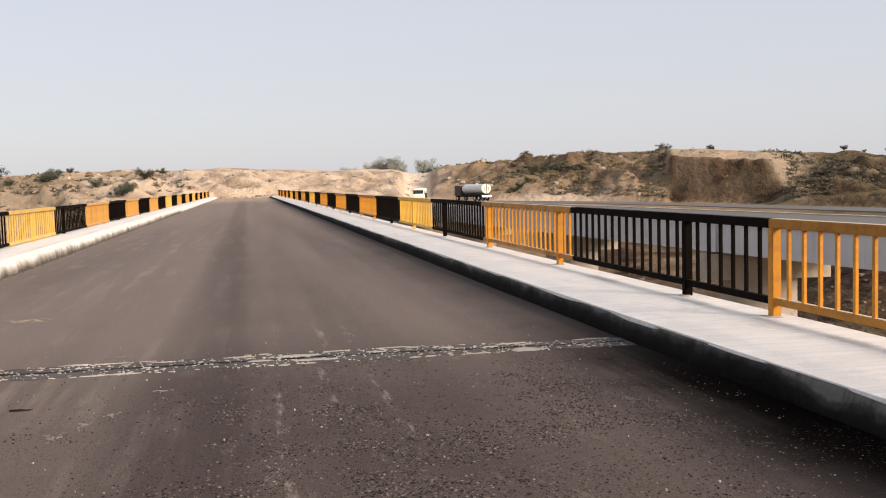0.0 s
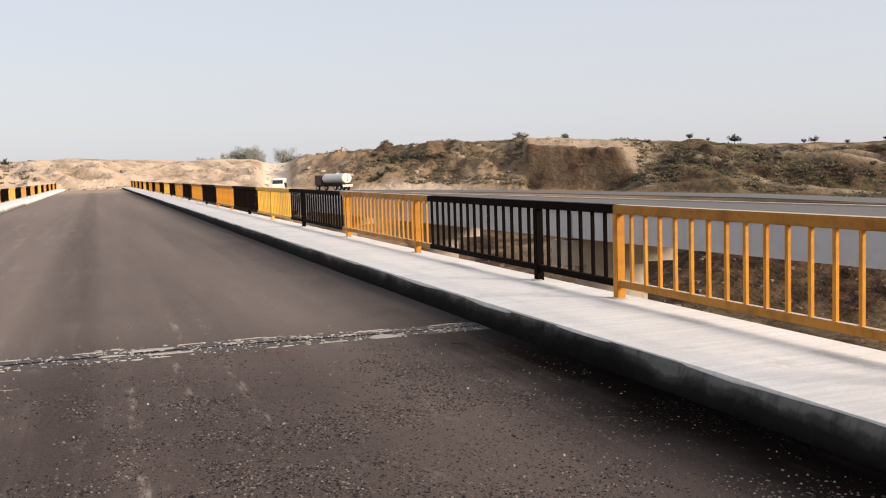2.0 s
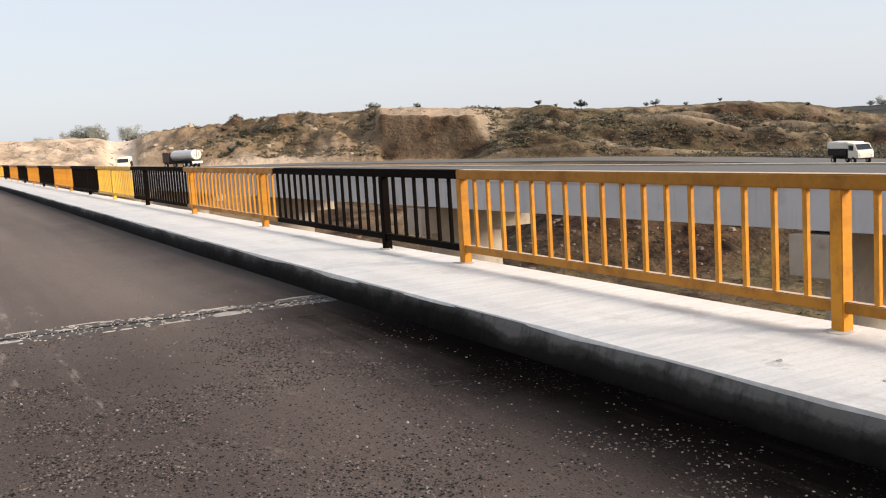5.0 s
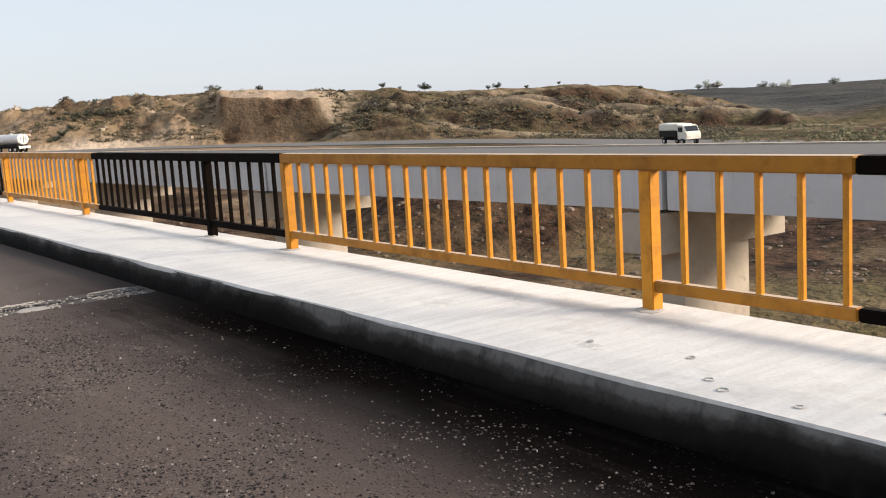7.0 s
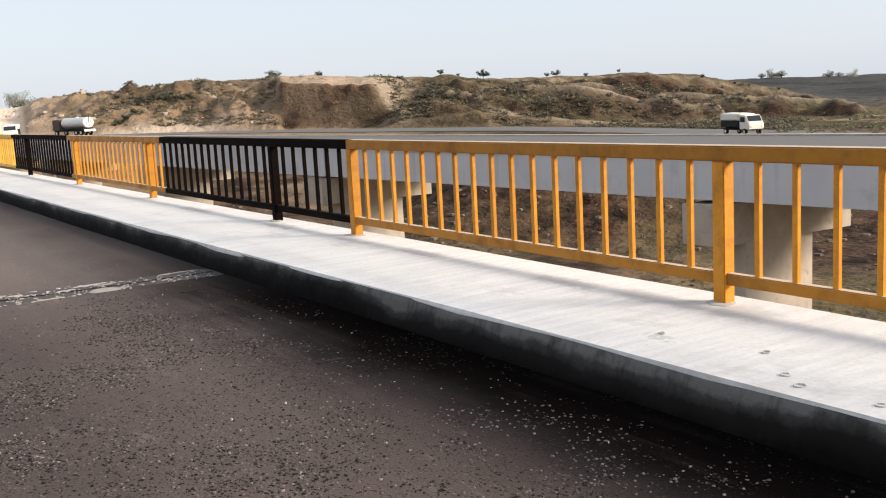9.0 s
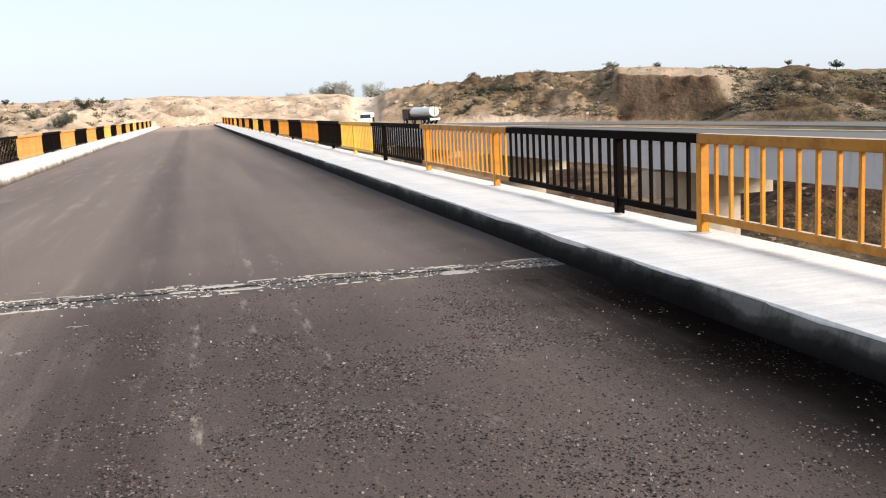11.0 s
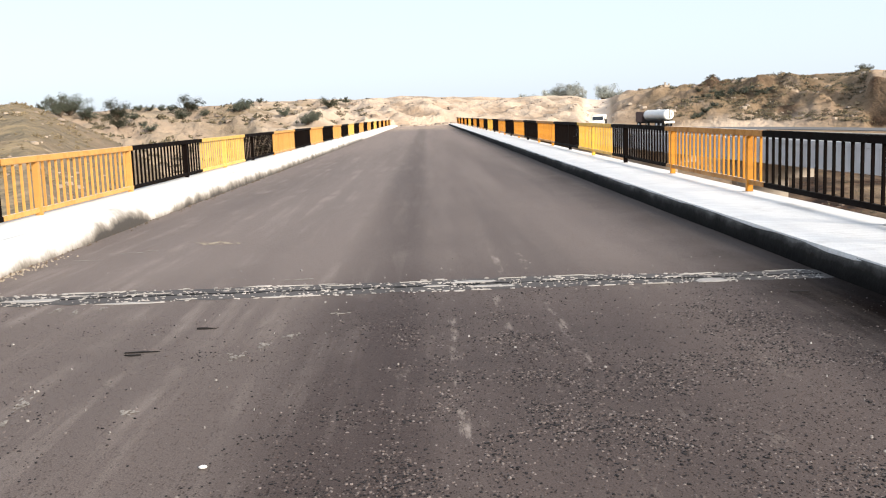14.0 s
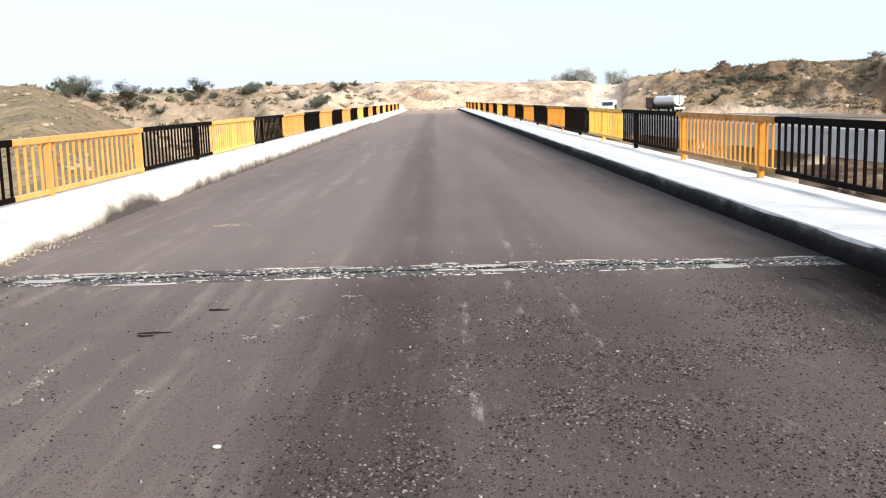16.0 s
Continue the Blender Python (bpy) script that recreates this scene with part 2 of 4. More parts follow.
def paint_material(name, colour, dirt, rough=0.45, gloss=0.25, dust=0.7, chipped=0.5):
    k = Nodes(name, rough)
    k.b.inputs["Specular IOR Level"].default_value = gloss
    tint = k.math("ADD", k.math("MULTIPLY", k.random(), 0.35), 0.8)
    col = k.mix(1.0, colour, k.ramp(tint, [(0.8, 0.8), (1.0, 1.0)]), "MULTIPLY")
    wear = k.ramp(k.noise(4, 6, 0.7), [(0.46, 0.0), (0.68, 1.0)])
    col = k.mix(k.math("MULTIPLY", wear, 0.7), col, dirt)
    chips = k.ramp(k.noise(38, 4, 0.6), [(0.66, 0.0), (0.72, 1.0)])
    col = k.mix(k.math("MULTIPLY", chips, chipped), col, (0.09, 0.055, 0.035))
    nz = k.axis(2, k.n.new("ShaderNodeNewGeometry").outputs["Normal"])
    dust_and_sheen = k.ramp(nz, [(0.75, 0.0), (0.95, dust)])          # upper faces pale: dust, and their sunlit highlight put into the colour
    col = k.mix(dust_and_sheen, col, (0.62, 0.52, 0.40))
    k.bump(k.noise(45, 3), 0.15, 0.004)
    return k.done(col, k.ramp(wear, [(0.0, rough), (1.0, rough + 0.25)]))


def soil_material():
    k = Nodes("dry_hill_soil", 0.95)
    k.b.inputs["Specular IOR Level"].default_value = 0.1
    big = k.noise(0.025, 5, 0.6)
    col = k.ramp(big, [(0.3, (0.185, 0.124, 0.078)), (0.5, (0.28, 0.19, 0.12)), (0.7, (0.34, 0.24, 0.16))])
    geo = k.n.new("ShaderNodeAttribute")
    geo.attribute_name = "kind"
    sep = k.n.new("ShaderNodeSeparateColor")
    k.l.new(geo.outputs["Color"], sep.inputs[0])
    green = geo.outputs["Alpha"]
    grass = k.ramp(k.noise(0.05, 6, 0.7), [(0.38, 0.0), (0.56, 1.0)])
    col = k.mix(k.math("MULTIPLY", grass, green), col, (0.125, 0.105, 0.048))
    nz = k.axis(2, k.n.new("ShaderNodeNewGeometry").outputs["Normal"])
    # steep sides darker: hill shading put into the soil colour
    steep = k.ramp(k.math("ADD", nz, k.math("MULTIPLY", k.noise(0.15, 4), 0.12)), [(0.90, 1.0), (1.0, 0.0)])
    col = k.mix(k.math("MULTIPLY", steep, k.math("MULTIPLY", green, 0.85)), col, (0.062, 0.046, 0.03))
    clump = k.ramp(k.noise(0.30, 6, 0.75), [(0.50, 0.0), (0.62, 1.0)])
    col = k.mix(k.math("MULTIPLY", clump, k.math("ADD", k.math("MULTIPLY", green, 0.5), 0.35)), col, (0.075, 0.062, 0.035))
    gully = k.ramp(k.noise(0.09, 6, 0.7, k.mapped((1, 1, 3)), 1.5), [(0.52, 0.0), (0.64, 1.0)])
    col = k.mix(k.math("MULTIPLY", gully, 0.45), col, (0.11, 0.082, 0.052))
    rock = k.ramp(k.noise(0.6, 5, 0.75), [(0.58, 0.0), (0.68, 1.0)])
    col = k.mix(k.math("MULTIPLY", rock, 0.4), col, (0.40, 0.31, 0.22))
    # dark soil, kept near black so missing shade is in its colour
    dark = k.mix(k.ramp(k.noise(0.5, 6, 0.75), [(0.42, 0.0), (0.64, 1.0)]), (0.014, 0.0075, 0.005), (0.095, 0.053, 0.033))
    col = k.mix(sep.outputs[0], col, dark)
    dust = k.mix(k.noise(0.5, 4), (0.62, 0.48, 0.36), (0.76, 0.63, 0.5))
    col = k.mix(sep.outputs[1], col, dust)
    # far slopes greyed: the tint of distance haze put into the soil
    col = k.mix(sep.outputs[2], col, k.mix(k.ramp(k.noise(0.022, 6, 0.7), [(0.38, 0.0), (0.62, 1.0)]), (0.028, 0.030, 0.032), (0.078, 0.073, 0.063)))
    k.bump(k.math("ADD", k.noise(0.28, 5, 0.62), k.math("MULTIPLY", k.noise(2.5, 3), 0.06)), 0.95, 1.5)
    return k.done(col)


def leaf_material(name, a, b):
    k = Nodes(name, 0.75)
    g = k.n.new("ShaderNodeNewGeometry").outputs["Random Per Island"]
    return k.done(k.mix(g, a, b))


def aggregate_material():
    k = Nodes("exposed_aggregate", 0.7)
    k.b.inputs["Specular IOR Level"].default_value = 0.25
    g = k.n.new("ShaderNodeNewGeometry").outputs["Random Per Island"]
    return k.done(k.ramp(g, [(0.0, (0.006, 0.005, 0.005)), (0.46, (0.016, 0.013, 0.013)), (0.56, (0.07, 0.054, 0.049)), (0.9, (0.13, 0.105, 0.095)), (0.995, (0.21, 0.18, 0.163))]))


def plain(name, colour, rough=0.6, metal=0.0, dirt=0.3):
    k = Nodes(name, rough, metal)
    k.b.inputs["Specular IOR Level"].default_value = 0.5 if rough < 0.5 else 0.12
    dark = tuple(c * 0.45 for c in colour)
    col = k.mix(k.math("MULTIPLY", k.ramp(k.noise(3, 5, 0.65), [(0.45, 0.0), (0.75, 1.0)]), dirt), colour, dark)
    return k.done(col)


ASPHALT = asphalt_material()
WALK = concrete_material("limewashed_walkway", (0.68, 0.66, 0.635), (0.78, 0.76, 0.73), (0.42, 0.395, 0.37), 0.3, 0.22, ((4.7, 5.16, 0.1, 0.35), (4.72, 4.3, 0.12, 0.4), (4.75, 3.7, 0.16, 0.2), (4.72, 7.05, 0.08, 0.35), (4.72, 9.9, 0.1, 0.4), (4.04, 3.62, 0.05, 0.08), (4.7, 12.6, 0.1, 0.6)))
WALK_LEFT = concrete_material("limewashed_walkway_left", (0.7, 0.68, 0.64), (0.76, 0.74, 0.7), (0.5, 0.46, 0.4), 0.3)
KERB, KERB_LEFT = kerb_material(), left_kerb_material()
GIRDER = girder_material("grey_girder_concrete", (0.48, 0.48, 0.495), (0.56, 0.56, 0.57), (0.34, 0.335, 0.33))
PIER = concrete_material("pier_concrete", (0.36, 0.305, 0.25), (0.48, 0.42, 0.35), (0.16, 0.12, 0.09))
BEARING = plain("dark_bearing_rubber", (0.02, 0.018, 0.016), 0.9)
JOINT_FILL = concrete_material("old_joint_filler", (0.04, 0.035, 0.032), (0.085, 0.074, 0.068), (0.014, 0.012, 0.011), 0.6)
CHIP = concrete_material("joint_mortar", (0.2, 0.185, 0.17), (0.44, 0.41, 0.38), (0.07, 0.062, 0.057))
SLOT = plain("open_joint_slot", (0.012, 0.011, 0.010), 0.9)
SEAL = plain("bitumen", (0.014, 0.012, 0.011), 0.7, 0.0, 0.4)
AGGREGATE = aggregate_material()
SMEAR = plain("pale_mortar_smear", (0.23, 0.21, 0.19), 0.9, 0.0, 0.6)
SPILL = plain("tan_soil_crumbs", (0.32, 0.27, 0.21), 0.95)
RING = plain("grey_mortar", (0.44, 0.42, 0.39), 0.9)
ORANGE = paint_material("orange_enamel", (0.58, 0.24, 0.02), (0.22, 0.088, 0.014))
# darker copy of the orange: shade on the rail faces put into the paint
ORANGE_SHADED = paint_material("shaded_orange_enamel", (0.42, 0.175, 0.016), (0.17, 0.07, 0.012))
# paler copies for the west railing: sun glare on it put into the paint
ORANGE_SUNLIT = paint_material("sunlit_orange_enamel", (0.56, 0.29, 0.075), (0.42, 0.21, 0.06))
YELLOW_SUNLIT = paint_material("sunlit_yellow_enamel", (0.66, 0.42, 0.10), (0.5, 0.30, 0.08))
YELLOW = paint_material("yellow_enamel", (0.70, 0.41, 0.055), (0.45, 0.24, 0.04))
BLACK = paint_material("black_enamel", (0.005, 0.0035, 0.003), (0.010, 0.006, 0.0045), 0.65, 0.02, 0.03, 0.15)
SOIL = soil_material()
LEAF = leaf_material("thorn_leaves", (0.032, 0.038, 0.024), (0.075, 0.083, 0.053))
LEAF_DRY = leaf_material("dry_shrub_leaves", (0.12, 0.10, 0.06), (0.30, 0.24, 0.155))
# far leaves lightened: distance haze put into their colour
LEAF_FAR = leaf_material("hazy_far_leaves", (0.27, 0.285, 0.25), (0.36, 0.37, 0.325))
BARK = plain("bark", (0.13, 0.1, 0.075), 0.9)
FAR_ROAD = plain("worn_far_asphalt", (0.15, 0.145, 0.14), 0.8)


# ---- mesh helpers ----
def mesh_from(name, bm, material, smooth=False):
    me = bpy.data.meshes.new(name)
    bm.to_mesh(me)
    bm.free()
    me.materials.append(material)
    if smooth:
        for p in me.polygons:
            p.use_smooth = True
    return me


def part(name, bm, material, parent=None, label="", smooth=False):
    ob = new(name, bm if isinstance(bm, bpy.types.Mesh) else mesh_from(name, bm, material, smooth))
    if parent:
        ob.parent = parent
    if label:
        ob["label"] = label
    return ob


def box(x0, x1, y0, y1, z0, z1, bevel=0.0, bm=None):
    bm = bm or bmesh.new()
    vs = [bm.verts.new((x, y, z)) for x in (x0, x1) for y in (y0, y1) for z in (z0, z1)]
    fs = [bm.faces.new([vs[i] for i in q]) for q in ((0, 1, 3, 2), (4, 6, 7, 5), (0, 4, 5, 1), (2, 3, 7, 6), (0, 2, 6, 4), (1, 5, 7, 3))]
    if bevel:
        es = list({e for f in fs for e in f.edges})
        bmesh.ops.bevel(bm, geom=es, offset=bevel, segments=2, affect="EDGES")
    return bm


def extrude_profile(profile, ys, jitter=0.0, seed=0, closed=True):
    """A profile of (x, z) swept along y through the stations ys."""
    rnd = random.Random(seed)
    bm = bmesh.new()
    rings = []
    for y in ys:
        rings.append([bm.verts.new((x + rnd.uniform(-jitter, jitter), y, z + rnd.uniform(-jitter, jitter) * 0.6)) for x, z in profile])
    n = len(profile)
    for a, b in zip(rings, rings[1:]):
        for i in range(n if closed else n - 1):
            j = (i + 1) % n
            bm.faces.new((a[i], b[i], b[j], a[j]))
    if closed:
        bm.faces.new(rings[0])
        bm.faces.new(rings[-1][::-1])
    bmesh.ops.recalc_face_normals(bm, faces=bm.faces)
    return bm


def smooth01(a, b, x):
    t = np.clip((x - a) / (b - a), 0, 1)
    return t * t * (3 - 2 * t)


# ---- plan ----
Y_BACK, Y_END = -40.0, 158.0
X_KERB_R, X_EDGE_R, X_RAIL_R, Z_WALK_R = 3.62, 5.08, 4.90, 0.22
X_KERB_L, X_EDGE_L, X_RAIL_L, Z_WALK_L = -4.45, -5.62, -5.50, 0.31
BAND = 5.8

# ---- ground ----
AZ_KEYS = (-180, -60, -30, -24, -16, -9.5, -5.3, -0.8, 4.4, 7.6, 11.2, 13.5, 19.7, 24.4, 28.7, 34, 36.7, 43.4, 47.3, 52, 58, 61, 80, 180)
CREST_EL = (0.8, 0.8, 0.85, 0.85, 0.85, 0.95, 1.0, 1.2, 0.88, 0.85, 0.7, 1.1, 1.33, 1.43, 1.2, 1.0, 0.78, 0.65, 0.38, -0.66, -2.7, -3.4, -4, 0.8)
CREST_R = (220, 220, 220, 220, 215, 220, 225, 230, 245, 255, 248, 238, 226, 216, 211, 209, 211, 222, 228, 222, 190, 170, 160, 220)
FOOT_R = (120, 120, 130, 130, 130, 140, 155, 168, 178, 186, 192, 190, 184, 177, 170, 163, 160, 151, 146, 140, 130, 126, 110, 120)
FOOT_Z = (-8, -8, -8, -8, -7, -5, -2.5, -0.6, -1.2, -1.8, -2.0, -2.1, -2.6, -3.0, -3.4, -3.8, -4.0, -4.7, -5.1, -5.5, -5.8, -6, -7, -8)


# spurs of the far slope, one behind the other: azimuths, heights of their backs in degrees, distance
SPURS = (((33, 40.9, 42.1, 44.8, 46.7, 48.6, 51.1, 53.3, 54.8, 55.9, 57.1, 57.6, 60), (0.6, 0.4, 0.29, -0.3, -0.6, -0.68, -0.95, -1.1, -1.2, -1.6, -2.5, -3.2, -5), 198),
         ((33, 38.7, 40.8, 43, 44.6, 46.2, 48.8, 49.3, 51, 60), (0.3, 0.28, 0.27, -0.21, -0.87, -0.85, -1.34, -2.04, -3.2, -5), 184),
         ((33, 38.6, 40.9, 43.2, 44.7, 47, 60), (-0.6, -1.3, -1.78, -1.96, -2.57, -3.3, -5), 169))
SPUR_NEAR = ((-40, -26, -23.3, -21.7, -20.9, -19.3, -18, -16.8, -14), (1.0, 1.3, 1.4, 1.5, 1.23, 0.42, -0.24, -0.9, -3.2))


def fbm(x, y, octaves, scale):
    p = Vector((x / scale, y / scale, 3.7))
    return noise.fractal(p, 0.9, 2.1, octaves)


def make_ground():
    az = np.unique(np.concatenate([np.arange(-180, -30, 4.0), np.arange(-30, 66, 0.16), np.arange(66, 180.1, 4.0)]))
    az = az[:-1] if abs(az[-1] - 180) < 1e-6 else az
    r = np.concatenate([[0.5], np.geomspace(8, 60, 18), np.linspace(64, 140, 32), np.linspace(142, 262, 112), np.geomspace(266, 4200, 44)])
    A, R = np.meshgrid(az, r)
    X, Y = R * np.sin(np.radians(A)), R * np.cos(np.radians(A))
    cut = np.exp(-((A - 9.75) / 0.85) ** 4)
    el = np.interp(A, AZ_KEYS, CREST_EL) - 0.2 * cut
    rc, rf, zf = (np.interp(A, AZ_KEYS, k) for k in (CREST_R, FOOT_R, FOOT_Z))
    crest = 1.53 + rc * np.tan(np.radians(el))
    n1 = np.array([[fbm(x, y, 5, 34.0) for x, y in zip(a, b)] for a, b in zip(X, Y)])
    n2 = np.array([[noise.ridged_multi_fractal(Vector((x / 26.0, y / 26.0, 9.1)), 0.9, 2.1, 5, 1.0, 2.0) for x, y in zip(a, b)] for a, b in zip(X, Y)])
    floor = -9.0 + (zf + 9.0) * smooth01(0.5, 0.89, R / rf) + n1 * 0.9 * smooth01(20, 60, R) * smooth01(0.92, 0.8, R / rf)
    rise = np.clip((R - rf) / (rc - rf), 0, 1)
    rough = np.sin(np.pi * np.clip(rise, 0, 1)) ** 0.7
    cutface = smooth01(23.9, 24.2, A) * smooth01(31.4, 29.2, A)
    shape = rise ** (0.75 + 0.6 * np.exp(-((A - 1.0) / 6.5) ** 4)) * (1 - cutface) + cutface * (0.83 * np.clip((rise - 0.14) / 0.16, 0, 1) + 0.17 * smooth01(0.32, 0.92, rise))
    shape = shape * (1 - cut) + cut * rise ** 1.9
    Z = floor + (crest - zf) * shape * (R < 3000)
    n3 = np.array([[fbm(x, y, 3, 6.0) for x, y in zip(a, b)] for a, b in zip(X, Y)])
    east = smooth01(30, 35, A)
    w = np.radians(A) * 190.0
    lines = np.where(A > 27, 0.35 * w + R, w)
    along = np.where(A > 27, w - 0.35 * R, R)
    n4 = np.array([[noise.ridged_multi_fractal(Vector((p / 13.0, q / 44.0, 4.4)), 0.85, 2.2, 6, 1.0, 2.0) for p, q in zip(a, b)] for a, b in zip(lines, along)])
    n5 = np.array([[noise.ridged_multi_fractal(Vector((p / 10.0, q / 60.0, 7.7)), 0.85, 2.2, 5, 1.0, 2.0) for p, q in zip(a, b)] for a, b in zip(w + 0.5 * R, R)])
    n6 = np.array([[noise.ridged_multi_fractal(Vector((x / 7.0, y / 7.0, 1.3)), 0.8, 2.2, 4, 1.0, 2.0) if 120 < r0 < 330 else 1.0 for x, y, r0 in zip(a, b, c)] for a, b, c in zip(X, Y, R)])
    phase = 2.3 * (rise + 0.030 * (A - 30) + 0.16 * n1 + 0.03 * n3)
    phase = phase - np.floor(phase)
    spurs = np.where(phase < 0.72, phase / 0.72, (1 - phase) / 0.28)
    gully = 1.0 + 2.2 * smooth01(29, 36, A)
    Z = Z + rough * (n1 * 1.7 + (n2 - 1.0) * 1.5 * gully * (1 - 0.6 * east) + n3 * (1.1 - 0.6 * east) + east * (spurs - 0.5) * 2.5 + (n4 - 1.1) * (1.0 + 0.6 * smooth01(11, 14, A) + 0.8 * east) + (n5 - 1.1) * (0.3 + 1.2 * smooth01(12, 15, A)) + (n6 - 1.0) * 0.8) * (1 - 0.8 * cut) * (1 - 0.72 * cutface)
    # the folded slope further round: the tallest spur wins
    best, dist = 1.53 + rc * np.tan(np.radians(el)) - 0.42 * np.abs(rc - R), R - rc
    for at, height, far_off in SPURS:
        rs = np.minimum(far_off, rc - 12) + 3.0 * n1
        h = 1.53 + rs * np.tan(np.radians(np.interp(A, at, height))) - np.where(R < rs, 0.5 * (rs - R), 0.2 * (R - rs))
        dist = np.where(h > best, R - rs, dist)
        best = np.maximum(best, h)
    east = smooth01(34, 38.5, A) * (R < rc)
    folded = np.maximum(floor, best + (0.5 * n1 + 0.5 * n3 + 0.9 * (n4 - 1.2) + 1.2 * (n5 - 1.1) + 0.7 * (n6 - 1.0)) * smooth01(0, -8, dist) + 0.5 * n3)
    Z = Z * (1 - east) + folded * east
    top = smooth01(0.9, 1.0, rise) * (R < 320)
    Z = Z + top * (n1 * 0.35 + n3 * 0.5)
    # the plateau behind the crests, and the far valley side
    beyond = smooth01(1.03, 1.5, R / rc)
    plateau = np.where(A > 46, -3.0 + smooth01(300, 700, R) * (-0.5 + 5.5 * smooth01(64, 46, A)), crest - 1.0 - 0.002 * (R - rc))
    plateau = plateau * (1 - smooth01(800, 3500, R)) - 6 * smooth01(800, 3500, R)
    Z = np.where(R > rc, Z * (1 - beyond) + beyond * (plateau + n1 * 1.2), Z)
    # a low spur of hill close by on the open side of the deck
    back = 1.53 + 92 * np.tan(np.radians(np.interp(A, *SPUR_NEAR)))
    spur = back - np.where(R < 92, 0.16 * (92 - R), 0.2 * (R - 92)) + n1 * 0.35 + n3 * 0.12
    near_spur = (X < -7) & (A < -12) & (A > -60) & (spur > Z)
    Z = np.where((X < -7) & (Y < 140), np.maximum(Z, spur), Z)
    # dark broken bank below the other carriageway
    bank = np.exp(-((A - 40) / 9.0) ** 4) * np.exp(-((R - 88) / 16.0) ** 4)
    Z = Z + bank * (3.6 + n2 * 0.8)
    # end of the deck: made ground carrying the road on
    way = smooth01(24, 7, np.abs(X + 0.5)) * smooth01(146, 157, Y) * (R < rf + 20)
    Z = Z * (1 - way) + way * np.minimum(np.maximum(Z, -0.12), -0.05)
    # keep clear below both decks
    under = smooth01(14, 9, np.abs(X)) * smooth01(156, 148, Y)
    Z = np.where(under > 0.01, np.minimum(Z, -5.0 * under + Z * (1 - under)), Z)
    nr, na = A.shape
    idx = np.arange(nr * na).reshape(nr, na)
    nxt = np.roll(idx, -1, axis=1)
    faces = np.stack([idx[:-1], idx[1:], nxt[1:], nxt[:-1]], -1).reshape(-1, 4)
    me = bpy.data.meshes.new("ground")
    me.from_pydata(np.stack([X, Y, Z], -1).reshape(-1, 3).tolist(), [], faces[:, ::-1].tolist())
    col = me.color_attributes.new("kind", "FLOAT_COLOR", "POINT")
    # bank: dark soil, with the shade below the bridge painted in
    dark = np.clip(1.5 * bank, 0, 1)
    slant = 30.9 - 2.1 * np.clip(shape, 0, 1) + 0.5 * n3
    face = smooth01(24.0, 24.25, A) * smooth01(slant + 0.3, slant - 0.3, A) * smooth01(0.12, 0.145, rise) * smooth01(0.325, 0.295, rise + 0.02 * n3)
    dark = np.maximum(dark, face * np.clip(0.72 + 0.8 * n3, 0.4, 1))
    # ravine floor likewise: soil tone and shade in one colour
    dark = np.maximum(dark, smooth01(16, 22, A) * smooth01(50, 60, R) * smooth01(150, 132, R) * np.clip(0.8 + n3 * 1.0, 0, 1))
    scrub = smooth01(14.5, 15.5, A) * smooth01(21.0, 18.0, A) * smooth01(0.25, 0.5, rise) * smooth01(1.0, 0.93, rise)
    dark = np.maximum(dark, scrub * 0.75 * np.clip(0.5 + n3 * 2, 0, 1))
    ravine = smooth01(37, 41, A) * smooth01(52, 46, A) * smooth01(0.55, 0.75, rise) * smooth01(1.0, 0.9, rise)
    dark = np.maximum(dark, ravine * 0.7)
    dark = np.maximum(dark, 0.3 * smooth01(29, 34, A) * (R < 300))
    # low ground between ridges darkened: its shade put into the soil colour
    hollow_shade = smooth01(1.25, 0.7, n4) * smooth01(11, 13, A) * smooth01(0.02, 0.12, rise) * smooth01(1.0, 0.9, rise) * (R < 300)
    dark = np.maximum(dark, hollow_shade * 0.8 * (1 - cutface))
    # shade on the folded faces, painted into the soil
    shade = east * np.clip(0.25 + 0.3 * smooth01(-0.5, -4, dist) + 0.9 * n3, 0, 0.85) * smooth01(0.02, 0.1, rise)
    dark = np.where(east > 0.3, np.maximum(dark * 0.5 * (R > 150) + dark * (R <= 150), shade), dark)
    dust = np.exp(-((A - 9.75) / 0.85) ** 6) * smooth01(175, 188, R) * (R < 330)
    dust = np.maximum(dust, np.exp(-((A - 2) / 5.0) ** 4) * smooth01(150, 158, R) * smooth01(185, 172, R) * 0.7)
    dust = np.maximum(dust, smooth01(160, 170, R) * smooth01(192, 186, R) * smooth01(5, 7, A) * smooth01(24, 16, A) * 0.7)
    # slope beyond the deck: dust, with distance haze put into the colour
    dust = np.maximum(dust, 0.6 * smooth01(-13, -7, A) * smooth01(13.5, 9, A) * (R > 150) * (R < 330) * np.clip(0.8 + n3, 0.3, 1))
    dust = np.maximum(dust, 0.28 * smooth01(-8, -14, A) * (R < 330))
    # ridge tops paler: light on them put in through the dust tone
    dust = np.maximum(dust, 0.35 * smooth01(1.5, 1.9, n4) * smooth01(11, 13, A) * (rise > 0.05) * (R < 300) * (1 - cutface))
    # spur backs paler likewise, light along them painted with the dust tone
    dust = np.where(east > 0.3, 0.2 * np.exp(-((dist - 0.5) / 2.2) ** 2) * (rise > 0.05), dust)
    above = np.exp(-((A - 27.8) / 3.6) ** 8) * smooth01(0.30, 0.35, rise) * (R < 300)
    rim = np.exp(-((A - slant - 0.55) / 0.3) ** 2) * smooth01(0.0, 0.05, rise) * smooth01(0.5, 0.3, rise)
